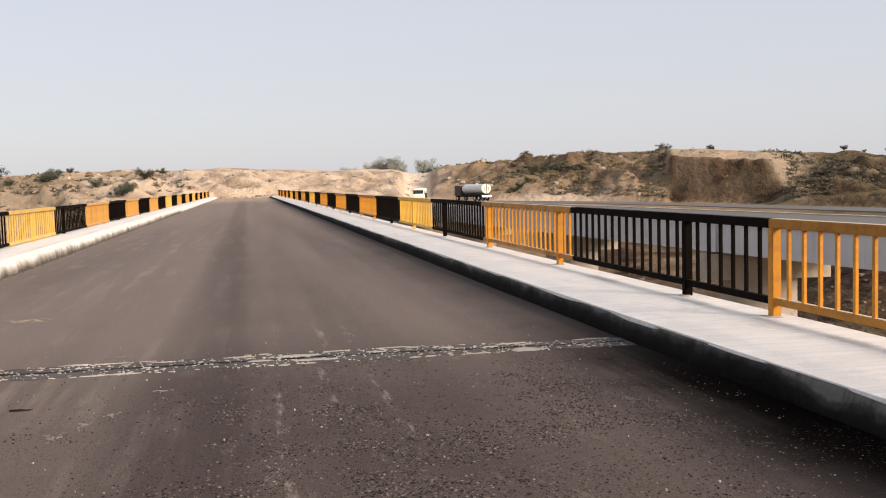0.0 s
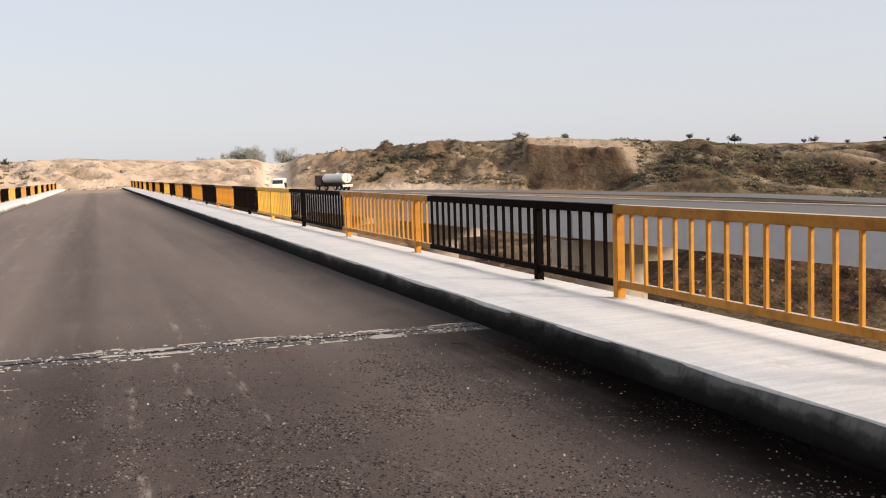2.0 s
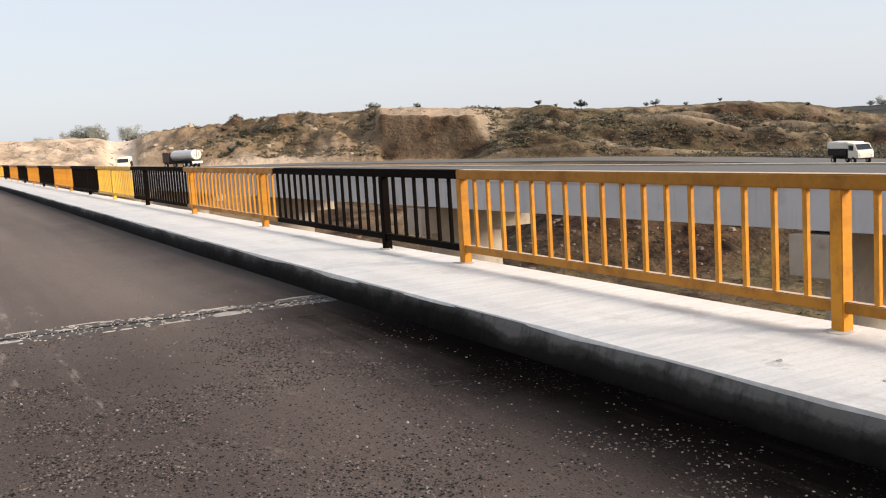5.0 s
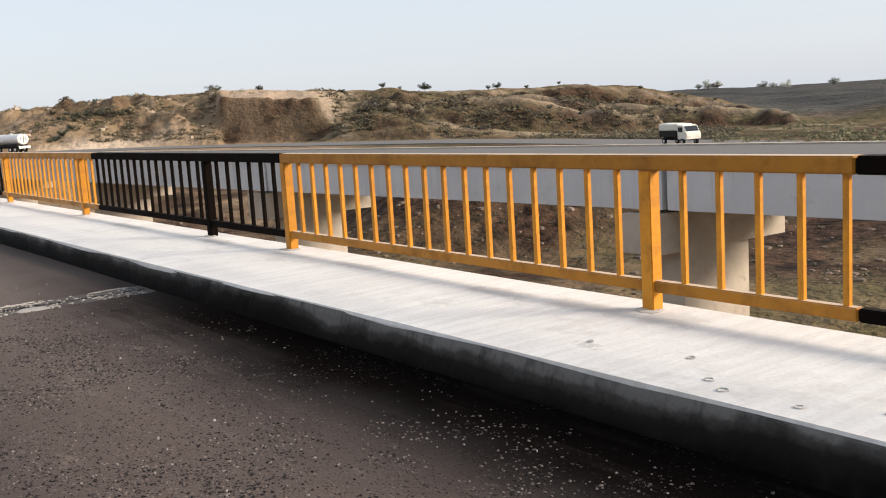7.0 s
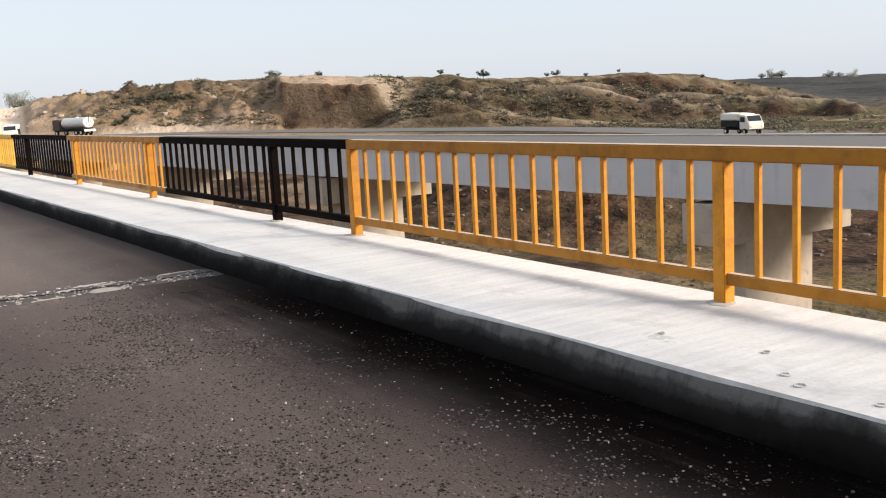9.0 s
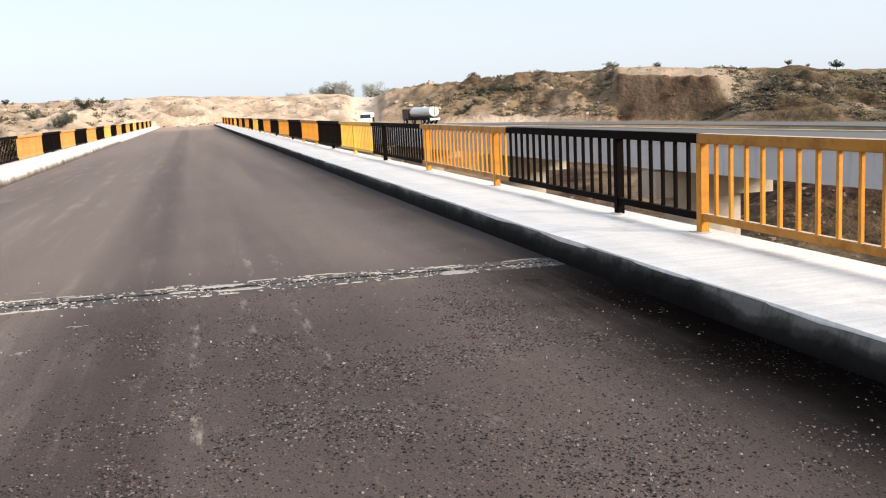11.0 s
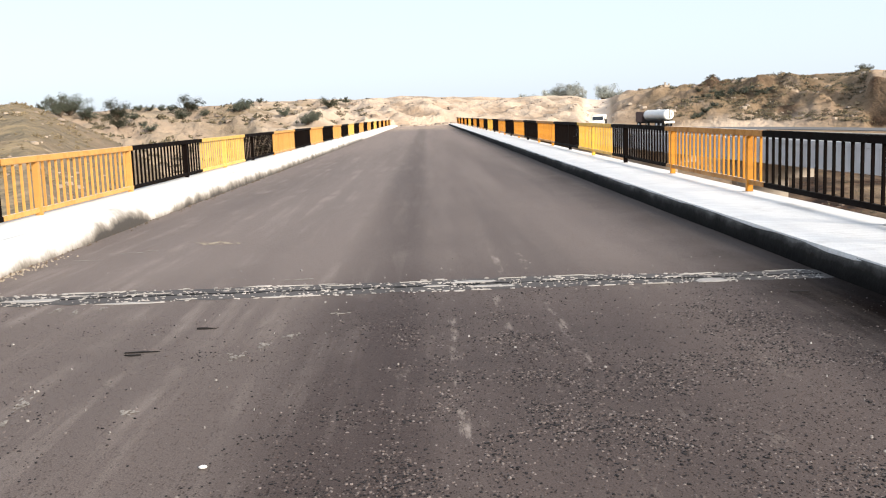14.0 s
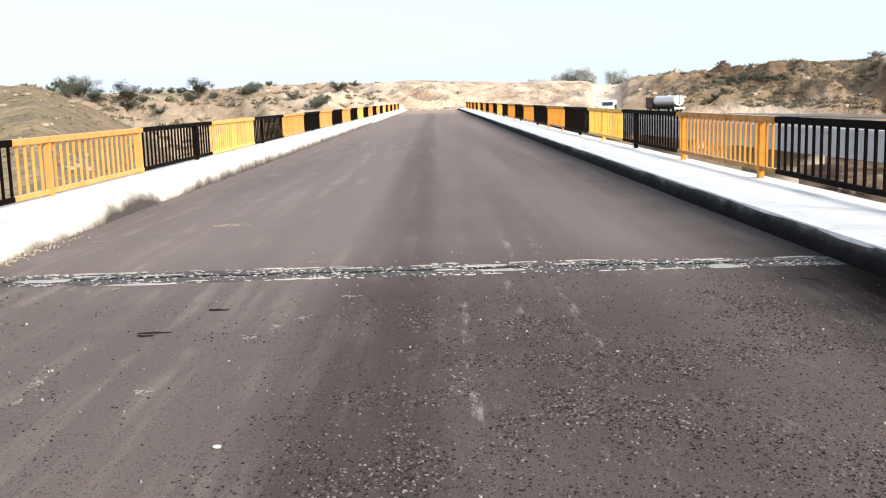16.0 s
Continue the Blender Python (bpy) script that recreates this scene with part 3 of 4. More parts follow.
    dust = np.maximum(dust, np.maximum(0.3 * above, 0.3 * rim))
    dark = dark * (1 - 0.85 * smooth01(20.5, 22, A) * smooth01(24.08, 23.95, A) * (R > 155))
    dark = np.where(near_spur, 0, dark * (1 - above))
    dust = np.where(near_spur, 0.12, dust)
    green = np.clip(0.25 + 0.75 * smooth01(27, 33, A) + 0.35 * smooth01(-4, -10, A), 0, 1) * (1 - 0.6 * smooth01(0.93, 1.0, rise) * smooth01(36, 30, A))
    green = green * (1 - 0.85 * np.exp(-((A - 1.5) / 7.0) ** 4))
    far = np.where(A > 46, smooth01(235 - 25 * smooth01(50, 55, A), 280 - 40 * smooth01(50, 55, A), R), smooth01(330, 480, R))
    green = np.where(near_spur, 0.75, green)
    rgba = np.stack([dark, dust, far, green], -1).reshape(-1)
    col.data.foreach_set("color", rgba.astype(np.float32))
    for p in me.polygons:
        p.use_smooth = True
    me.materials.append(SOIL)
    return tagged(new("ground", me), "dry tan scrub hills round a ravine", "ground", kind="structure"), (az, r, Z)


ground, GROUND = make_ground()


def ground_z(x, y):
    az, r, Z = GROUND
    a, rr = math.degrees(math.atan2(x, y)), math.hypot(x, y)
    i = min(max(int(np.searchsorted(az, a)) - 1, 0), len(az) - 2)
    j = min(max(int(np.searchsorted(r, rr)) - 1, 0), len(r) - 2)
    u, w = (a - az[i]) / (az[i + 1] - az[i]), (rr - r[j]) / (r[j + 1] - r[j])
    return float((Z[j, i] * (1 - u) + Z[j, i + 1] * u) * (1 - w) + (Z[j + 1, i] * (1 - u) + Z[j + 1, i + 1] * u) * w)


# ---- the deck ----
ys = [Y_BACK + i * (Y_END - Y_BACK) / 198 for i in range(199)]
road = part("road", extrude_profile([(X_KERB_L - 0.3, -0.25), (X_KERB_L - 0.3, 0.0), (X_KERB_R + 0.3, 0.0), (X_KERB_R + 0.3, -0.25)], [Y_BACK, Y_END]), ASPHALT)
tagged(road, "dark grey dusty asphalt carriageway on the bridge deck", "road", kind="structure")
slab = part("deck_slab", extrude_profile([(-4.9, -1.5), (-4.9, -0.255), (4.4, -0.255), (4.4, -1.5)], [Y_BACK, Y_END]), GIRDER)
tagged(slab, "grey concrete bridge deck below the asphalt", "bridge deck", kind="structure")


def drift(side, y):
    """Sideways bend of the east kerb, fitted to the camera's view."""
    return float(np.interp(y, (0, 5, 9, 15, 25, 60, 150), (0.045, 0.035, -0.03, -0.07, -0.09, -0.07, 0.0))) if side > 0 else 0.0


def bend(bm, side, x_edge):
    for v in bm.verts:
        if abs(v.co.x - x_edge) > 0.6:
            v.co.x += drift(side, v.co.y)
    return bm


def walkway(side, x_kerb, x_edge, z, top_mat, face_mat, name, label):
    s = 1 if side > 0 else -1
    lip = 0.05 if side > 0 else 0.24
    top = extrude_profile([(x_edge, -0.35), (x_edge, z), (x_kerb + s * lip, z + 0.002), (x_kerb + s * (lip - 0.005), z - 0.02), (x_kerb + s * (lip + 0.01), -0.35)], ys, 0.004, 3 + side)
    w = tagged(part(name, bend(top, side, x_edge), top_mat), label, "walkway", kind="structure")
    if side > 0:
        kp = [(-0.02, -0.1), (0, 0.02), (0.03, z - 0.06), (0.047, z - 0.014), (0.075, z - 0.014), (0.075, -0.1)]
    else:                                              # worn round, limewashed right over
        kp = [(-0.02, -0.1), (-0.01, 0.02), (0.0, 0.1), (0.025, 0.18), (0.07, 0.245), (0.13, 0.287), (0.2, z - 0.003), (0.25, z + 0.006), (0.27, z - 0.02), (0.27, -0.1)]
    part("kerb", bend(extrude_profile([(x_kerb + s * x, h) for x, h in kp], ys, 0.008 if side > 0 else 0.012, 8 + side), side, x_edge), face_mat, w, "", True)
    return w


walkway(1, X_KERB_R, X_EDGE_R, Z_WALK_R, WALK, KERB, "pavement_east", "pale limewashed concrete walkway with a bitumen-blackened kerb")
walkway(-1, X_KERB_L, X_EDGE_L, Z_WALK_L, WALK_LEFT, KERB_LEFT, "pavement_west", "white limewashed concrete walkway with a rough rounded kerb")


# ---- railings ----
def shard(bm, rnd, x, y, w, d, z=0.004):
    """A flat broken piece of mortar, w by d, lying at x, y."""
    n = 8
    ring = []
    for j in range(n):
        a, q = 2 * math.pi * j / n, rnd.uniform(0.6, 1.1)
        ring.append((w * 0.5 * math.cos(a) * q, d * 0.5 * math.sin(a) * q))
    lo = [bm.verts.new((x + px, y + py, 0.0015)) for px, py in ring]
    hi = [bm.verts.new((x + px * 0.85, y + py * 0.8, z + rnd.uniform(0.002, 0.008))) for px, py in ring]
    bm.faces.new(hi)
    for j in range(n):
        bm.faces.new((lo[j], lo[(j + 1) % n], hi[(j + 1) % n], hi[j]))
    return bm


BAR = mesh_from("baluster", box(-0.017, 0.017, -0.017, 0.017, 0.40, 1.065, 0.003), ORANGE)
BAR_Y, BAR_B = BAR.copy(), BAR.copy()
BAR_Y.materials[0], BAR_B.materials[0] = YELLOW, BLACK


def post_mesh(material):
    bm = box(-0.045, 0.045, -0.045, 0.045, 0.215, 1.058, 0.006)
    return mesh_from("post", bm, material)


BAR_O_LIT, BAR_Y_LIT = BAR.copy(), BAR.copy()
BAR_O_LIT.materials[0], BAR_Y_LIT.materials[0] = ORANGE_SUNLIT, YELLOW_SUNLIT
POST = {m.name: post_mesh(m) for m in (ORANGE, YELLOW, BLACK, ORANGE_SUNLIT, YELLOW_SUNLIT)}
BARS = {ORANGE.name: BAR, YELLOW.name: BAR_Y, BLACK.name: BAR_B, ORANGE_SUNLIT.name: BAR_O_LIT, YELLOW_SUNLIT.name: BAR_Y_LIT}


def railing_section(x, y0, y1, posts, bars, material, lift, label):
    root = tagged(new("railing_section"), label, "railing", "railing along the bridge")
    root.location = (x, (y0 + y1) / 2, lift)
    yc = (y0 + y1) / 2
    top = box(-0.055, 0.055, y0 - yc + 0.004, y1 - yc - 0.004, 1.06, 1.15, 0.008)
    # orange rails take the copy with shade in its colour
    rail_paint = ORANGE_SHADED if material is ORANGE else material
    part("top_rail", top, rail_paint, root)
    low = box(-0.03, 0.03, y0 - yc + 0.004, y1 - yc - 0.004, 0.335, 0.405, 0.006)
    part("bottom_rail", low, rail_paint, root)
    for y in posts:
        if x > 0 and 0 < y < 40:
            pad_rnd = random.Random(int(y * 10))
            pad = part("mortar_pad", shard(bmesh.new(), pad_rnd, 0, 0, 0.2, 0.26, 0.003), RING, root, "grey mortar smear round the post foot")
            pad.location = (-0.03, y - yc, Z_WALK_R + 0.002)
        part("post", POST[material.name], material, root).location.y = y - yc
    for y in bars:
        part("baluster", BARS[material.name], material, root).location.y = y - yc


def railing(x, first, lift, post_list, yellow_at, start, side):
    """Sections of one side, alternately orange or yellow and black."""
    bars = []
    for a, b in zip(post_list, post_list[1:]):
        n = max(1, round((b - a) / 0.254))
        bars += [a + (b - a) * i / n for i in range(1, n)]
    k = math.ceil((start - first) / BAND)
    long = 0.13 if side > 0 else 0.0                  # one section of the east side is a bar longer
    y0 = first + k * BAND
    while y0 < Y_END - 0.5:
        y1 = min(first + (k + 1) * BAND - (long if k == -1 else 0.0), Y_END)
        bright = k % 2 == 0
        bright_paints = (YELLOW, ORANGE) if side > 0 else (YELLOW_SUNLIT, ORANGE_SUNLIT)
        m = bright_paints[0 if k in yellow_at else 1] if bright else BLACK
        words = {ORANGE.name: "orange", YELLOW.name: "yellow", BLACK.name: "black", ORANGE_SUNLIT.name: "sunlit orange", YELLOW_SUNLIT.name: "sunlit yellow"}[m.name]
        railing_section(x, y0, y1, [p for p in post_list if y0 <= p < y1], [b for b in bars if y0 <= b < y1], m, lift,
                        words + " painted steel railing section with square balusters")
        k, y0 = k + 1, y1


right_posts = [3.95 - 4.57 * i for i in range(5, 0, -1)] + [3.95, 8.52] + [10.41 + 4.645 * i for i in range(32)]
left_posts = [14.42 - 4.4 * i for i in range(8, 0, -1)] + [14.42 + 4.4 * i for i in range(33)]
railing(X_RAIL_R, 2.74, 0.0, [p for p in right_posts if p < Y_END], (4, 12, 18), -14.0, 1)
railing(X_RAIL_L, 13.16, 0.01, [p for p in left_posts if p < Y_END], (2, 10, 16), -14.0, -1)


# ---- expansion joint across the asphalt ----
JOINT_NEAR, JOINT_FAR = 8.76, 9.30


def joint_span(x):
    """Near and far edge of the joint at x; it narrows towards the east kerb."""
    k = smooth01(1.2, 3.4, x)
    return JOINT_NEAR - 0.06 * k, JOINT_FAR - 0.2 * k + 0.02 * math.sin(x * 2.1)


def expansion_joint():
    rnd = random.Random(5)
    root = tagged(new("expansion_joint"), "ragged pale mortar expansion joint across the asphalt", "expansion joint")
    bm = bmesh.new()
    x, prev = X_KERB_L + 0.02, None
    while x < X_KERB_R - 0.02:
        near, far = joint_span(x)
        cur = [bm.verts.new((x, near - rnd.uniform(-0.03, 0.04), 0.003)), bm.verts.new((x, far + rnd.uniform(-0.03, 0.04), 0.003))]
        if prev:
            bm.faces.new((prev[0], cur[0], cur[1], prev[1]))
        prev = cur
        x += 0.09
    part("seal", bm, JOINT_FILL, root, "dark bitumen seal")
    gap, x, prev = bmesh.new(), X_KERB_L + 0.02, None    # the open slot in the middle
    while x < X_KERB_R - 0.02:
        mid = sum(joint_span(x)) / 2 + rnd.uniform(-0.015, 0.015)
        h = rnd.uniform(0.01, 0.05)
        cur = [gap.verts.new((x, mid - h, 0.0045)), gap.verts.new((x, mid + h, 0.0045))]
        if prev:
            gap.faces.new((prev[0], cur[0], cur[1], prev[1]))
        prev = cur
        x += 0.06
    part("slot", gap, SLOT, root, "black open slot")
    x = X_KERB_L + 0.1
    while x < X_KERB_R - 0.3:                      # broken mortar edges of both sides
        near, far = joint_span(x)
        for y, keep in ((far, 0.5), (near, 0.42), ((near + far) / 2 + 0.12, 0.22)):
            if rnd.random() < keep * (0.6 if x > 2.7 else 1.0):
                w = rnd.choice((0.05, 0.08, 0.13, 0.2, 0.34, 0.5))
                part("mortar_strip", shard(bmesh.new(), rnd, x + rnd.uniform(-0.05, 0.05), y + rnd.uniform(-0.05, 0.05), w, rnd.choice((0.01, 0.016, 0.025, 0.04))), CHIP, root)
        x += 0.15
    for x, y, w, d in ((2.52, 8.78, 0.36, 0.22), (0.45, 9.16, 0.55, 0.14), (0.62, 8.9, 0.5, 0.12), (-3.5, 9.0, 0.6, 0.16), (-2.55, 8.70, 0.62, 0.07), (0.1, 9.0, 0.3, 0.08), (-1.3, 8.74, 0.3, 0.05)):
        part("mortar_patch", shard(bmesh.new(), rnd, x, y, w, d), CHIP, root)
    bits = bmesh.new()
    for i in range(900):
        x = rnd.uniform(X_KERB_L + 0.1, X_KERB_R - 0.1)
        near, far = joint_span(x)
        w = rnd.choice((0.010, 0.014, 0.02, 0.03, 0.05))
        shard(bits, rnd, x, rnd.uniform(near - 0.05, far + 0.04), w, w * rnd.uniform(0.2, 0.7))
    tagged(part("rubble", bits, CHIP, root, "pale crumbled mortar bits"), kind="stuff")


expansion_joint()


def loose_things():
    """Grit, a white pebble and smears of bitumen on the carriageway."""
    rnd = random.Random(12)
    bm, dirt = bmesh.new(), bmesh.new()
    for i in range(130):
        x, y = rnd.uniform(-4.2, 3.2), rnd.uniform(2.4, 11.0)
        w = rnd.choice((0.006, 0.008, 0.011, 0.018))
        shard(bm, rnd, x, y, w, w * rnd.uniform(0.5, 1.0), 0.006)
    for i in range(220):                             # swept to the foot of the kerb
        x, y = X_KERB_L + abs(rnd.gauss(0, 0.07)) + 0.0, rnd.uniform(8, 40)
        w = rnd.uniform(0.01, 0.035)
        shard(dirt, rnd, x, y, w, w * 0.8, 0.012)
    tagged(part("crumbs", dirt, BARK), "grey mortar crumbs along the kerb foot", "crumbs", kind="stuff")
    tagged(part("grit", bm, CHIP), "pale loose grit on the asphalt", "grit", kind="stuff")
    pebble = bmesh.new()
    bmesh.ops.create_icosphere(pebble, subdivisions=2, radius=1.0)
    for v in pebble.verts:
        v.co = Vector((v.co.x * 0.027, v.co.y * 0.021, v.co.z * 0.011 + 0.009)) * (1 + 0.12 * noise.noise(v.co * 2))
    p = tagged(part("pebble", pebble, WALK_LEFT, None, "", True), "flat white pebble lying on the asphalt", "stone")
    p.location, p.scale = (-0.98, 4.5, 0), (0.75, 0.7, 0.8)
    for x, y, w in ((-1.91, 6.82, 0.3), (-1.63, 7.52, 0.2), (-1.95, 6.74, 0.16), (3.05, 8.1, 0.18), (2.9, 5.2, 0.22)):
        b = shard(bmesh.new(), rnd, 0, 0, w, 0.05, 0.003)
        t = tagged(part("bitumen_lump", b, SEAL), "small black bitumen lump stuck to the asphalt", "bitumen lump", "bitumen lumps")
        t.location = (x, y, 0)


loose_things()


def exposed_aggregate():
    """Broken stones standing proud of the worn asphalt, in clusters."""
    rnd = np.random.default_rng(77)
    n = 300000
    x, y = rnd.uniform(-4.2, 3.5, n), rnd.uniform(2.0, 8.7, n)
    cluster = np.array([noise.noise(Vector((a * 1.1, b * 0.9, 2.0))) + 0.8 * noise.noise(Vector((a * 4.2, b * 3.0, 5.0))) for a, b in zip(x, y)])
    want = (0.05 + 0.66 * smooth01(0.0, 0.95, cluster + 0.3 * np.exp(-((x - 0.5) / 1.1) ** 2) * smooth01(7.6, 5.4, y))) * (0.16 + 0.84 * smooth01(-1.0, 0.45, x)) * (1 - 0.6 * smooth01(5.6, 8.4, y)) * (1 - 0.75 * smooth01(2.4, 3.2, x))
    keep = rnd.random(n) < want
    x, y = x[keep], y[keep]
    n = len(x)
    r = rnd.choice((0.0032, 0.0045, 0.0058, 0.0072, 0.0088), n)
    turn, high = rnd.uniform(0, 6.28, n), r * rnd.uniform(0.25, 0.7, n)
    ang = turn[:, None] + np.arange(5) * 2 * math.pi / 5 + rnd.uniform(-0.3, 0.3, (n, 5))
    long = rnd.uniform(0.75, 1.5, n)
    ca, sa = np.cos(ang) * long[:, None], np.sin(ang)
    ct, st = np.cos(turn)[:, None], np.sin(turn)[:, None]
    px, py = ca * ct - sa * st, ca * st + sa * ct
    low = np.stack([x[:, None] + px * r[:, None], y[:, None] + py * r[:, None], np.full((n, 5), -0.001)], -1)
    q = (r * 0.62)[:, None]
    up = np.stack([x[:, None] + px * q, y[:, None] + py * q, high[:, None] * rnd.uniform(0.75, 1.25, (n, 5))], -1)
    verts = np.concatenate([low, up], 1).reshape(-1, 3)
    b = (np.arange(n) * 10)[:, None]
    faces = [tuple(f) for f in (b + np.array([5, 6, 7, 8, 9])).tolist()]
    for i in range(5):
        j = (i + 1) % 5
        faces += [tuple(f) for f in (b + np.array([i, j, 5 + j, 5 + i])).tolist()]
    me = bpy.data.meshes.new("aggregate")
    me.from_pydata(verts.tolist(), [], faces)
    me.materials.append(AGGREGATE)
    tagged(new("aggregate", me), "dark and pale stone chips exposed in the worn asphalt", "aggregate", kind="stuff")


exposed_aggregate()


def smears():
    """Pale scrapes and a spill of soil on the carriageway."""
    rnd = random.Random(31)
    for x, y, w, d in ((-3.49, 12.14, 0.34, 0.05), (-3.3, 12.3, 0.16, 0.06), (-2.24, 5.65, 0.05, 0.22), (-2.71, 8.49, 0.07, 0.2), (-2.9, 8.4, 0.06, 0.22), (-3.1, 8.5, 0.09, 0.16), (-0.66, 7.9, 0.13, 0.07), (-0.96, 7.18, 0.1, 0.12),
                       (-1.1, 6.9, 0.09, 0.14), (-1.25, 6.6, 0.1, 0.16), (-3.9, 11.6, 0.3, 0.05), (-2.2, 5.3, 0.05, 0.14),
                       (-1.2, 9.66, 0.22, 0.09), (-1.58, 5.39, 0.1, 0.09)):
        b = bmesh.new()
        for i in range(16):
            px, py = rnd.gauss(0, 0.3) * w, rnd.gauss(0, 0.3) * d
            k = rnd.uniform(0.1, 0.3)
            shard(b, rnd, px, py, w * k + 0.006, d * k + 0.006, -0.003)
        tagged(part("mortar_smear", b, SMEAR), "thin pale mortar smear on the asphalt", "smear", "mortar smears", "stuff").location = (x, y, 0.002)
    b = bmesh.new()
    for i in range(40):
        shard(b, rnd, rnd.gauss(0, 0.12), rnd.gauss(0, 0.1), rnd.uniform(0.03, 0.12), rnd.uniform(0.02, 0.08), -0.003)
    tagged(part("dust_patch", b, SPILL), "patch of tan dust on the asphalt", "dust", kind="stuff").location = (-2.68, 12.81, 0.002)
    bm = bmesh.new()
    for i in range(120):
        r = abs(rnd.gauss(0, 0.09))
        shard(bm, rnd, X_KERB_L + 0.03 + r, 10.6 + rnd.gauss(0, 0.7), rnd.uniform(0.01, 0.035), rnd.uniform(0.01, 0.035), 0.008)
    tagged(part("soil_spill", bm, SPILL), "crumbs of tan soil spilt beside the kerb", "soil", kind="stuff")


smears()


# ---- marks pressed into the walkway ----
def walkway_rings():
    rnd = random.Random(4)
    for x, y, r in ((4.17, 3.06, 0.05), (3.84, 2.62, 0.06), (3.93, 2.76, 0.055), (3.85, 2.25, 0.05), (4.1, 3.67, 0.04), (4.0, 1.95, 0.05)):
        bm = bmesh.new()
        n, rings, r = 14, [], r * 0.45
        for j in range(n):
            a, q = 2 * math.pi * j / n, rnd.uniform(0.9, 1.1)
            c, s = math.cos(a) * q * r, math.sin(a) * q * r
            rings.append([bm.verts.new((c * f, s * f, z)) for f, z in ((0.82, 0.0), (0.9, 0.007), (1.0, 0.007), (1.06, 0.0))])
        for j in range(n - rnd.choice((0, 3))):
            a, b = rings[j], rings[(j + 1) % n]
            for i in range(3):
                bm.faces.new((a[i], b[i], b[i + 1], a[i + 1]))
        t = tagged(part("mortar_ring", bm, RING), "small grey mortar ring stuck to the walkway", "mortar ring", "rings on the walkway")
        t.location = (x, y, Z_WALK_R + 0.002)


walkway_rings()


# ---- the other carriageway's bridge ----
B_TURN = 4.0     # degrees by which it runs in towards this deck
B_D = 26.0
B_BOTTOM, B_TOP = -2.3, -0.68
B_M = pose(0.44, 0, 0, 0, 0, B_TURN)


def parallel_bridge():
    root = tagged(new("highway_bridge"), "grey concrete girder bridge on piers beside the deck", "bridge")
    root.matrix_world = B_M
    x0, x1 = B_D, B_D + 7.5
    starts = [20 + 25 * i for i in range(-4, 7)]
    for a, b in zip(starts, starts[1:]):
        part("girder", extrude_profile([(x0 + 0.05, B_BOTTOM), (x0 + 0.05, B_TOP - 0.26), (x1 - 0.3, B_TOP - 0.26), (x1 - 0.3, B_BOTTOM)], [a - 0.27, b - 0.49]), GIRDER, root, "grey concrete girder")
        part("deck_edge", extrude_profile([(x0, B_TOP - 0.255), (x0, B_TOP), (x0 + 0.35, B_TOP), (x0 + 0.35, B_TOP - 0.255)], [a - 0.28, b - 0.48]), GIRDER, root)
        part("deck_edge", extrude_profile([(x1 - 0.4, B_TOP - 0.255), (x1 - 0.4, B_TOP + 0.05), (x1, B_TOP + 0.05), (x1, B_TOP - 0.255)], [a - 0.449, b - 0.451]), PIER, root)
    part("roadway", box(x0 + 0.35, x1 - 0.4, starts[0], starts[-1], B_TOP - 0.25, B_TOP - 0.01), FAR_ROAD, root, "worn grey asphalt")
    for u in starts[:-2]:
        pier = new("pier")
        pier.parent = root
        prof = [(x0 - 0.25, B_BOTTOM - 1.46), (x0 - 0.25, B_BOTTOM - 0.13), (x0 + 6.4, B_BOTTOM - 0.13), (x0 + 6.4, B_BOTTOM - 1.52)]
        cap = extrude_profile(prof, [u - 0.34, u + 1.16])
        for v in cap.verts:                            # set a little askew
            v.co.y -= 0.085 * (v.co.x - x0)
        part("pier_cap", cap, PIER, pier)
        for bx in (0.7, 3.6):
            part("bearing", box(x0 + bx, x0 + bx + 0.9, u + 0.3, u + 0.9, B_BOTTOM - 0.128, B_BOTTOM - 0.002, 0.01), BEARING, pier, "dark bearing pad")
        col = extrude_profile([(x0 + 0.9, -14), (x0 + 0.9, B_BOTTOM - 1.4), (x0 + 4.7, B_BOTTOM - 1.4), (x0 + 4.7, -14)], [u - 0.45, u + 0.7])
        part("column", col, PIER, pier)


parallel_bridge()


# ---- the road at the foot of the hills ----
def hill_road():
    bm, prev = bmesh.new(), None
    a = 10.5
    while a < 78:
        rf, zf = (float(np.interp(a, AZ_KEYS, k)) for k in (FOOT_R, FOOT_Z))
        u = Vector((math.sin(radians(a)), math.cos(radians(a)), 0))
        cur = [bm.verts.new(u * (rf - d) + Vector((0, 0, zf + z))) for d, z in ((17.2, -0.6), (17.0, 0.12), (9.2, 0.16), (1.4, 0.12), (1.2, -0.6))]
        if prev:
            for i in range(4):
                bm.faces.new((prev[i], prev[i + 1], cur[i + 1], cur[i]))
        prev = cur
        a += 1.0
    tagged(part("hill_road", bm, FAR_ROAD), "dusty grey road at the foot of the hills", "road", kind="structure")


hill_road()


def polar(a, r, z=None):
    x, y = r * math.sin(radians(a)), r * math.cos(radians(a))
    return Vector((x, y, ground_z(x, y) if z is None else z))


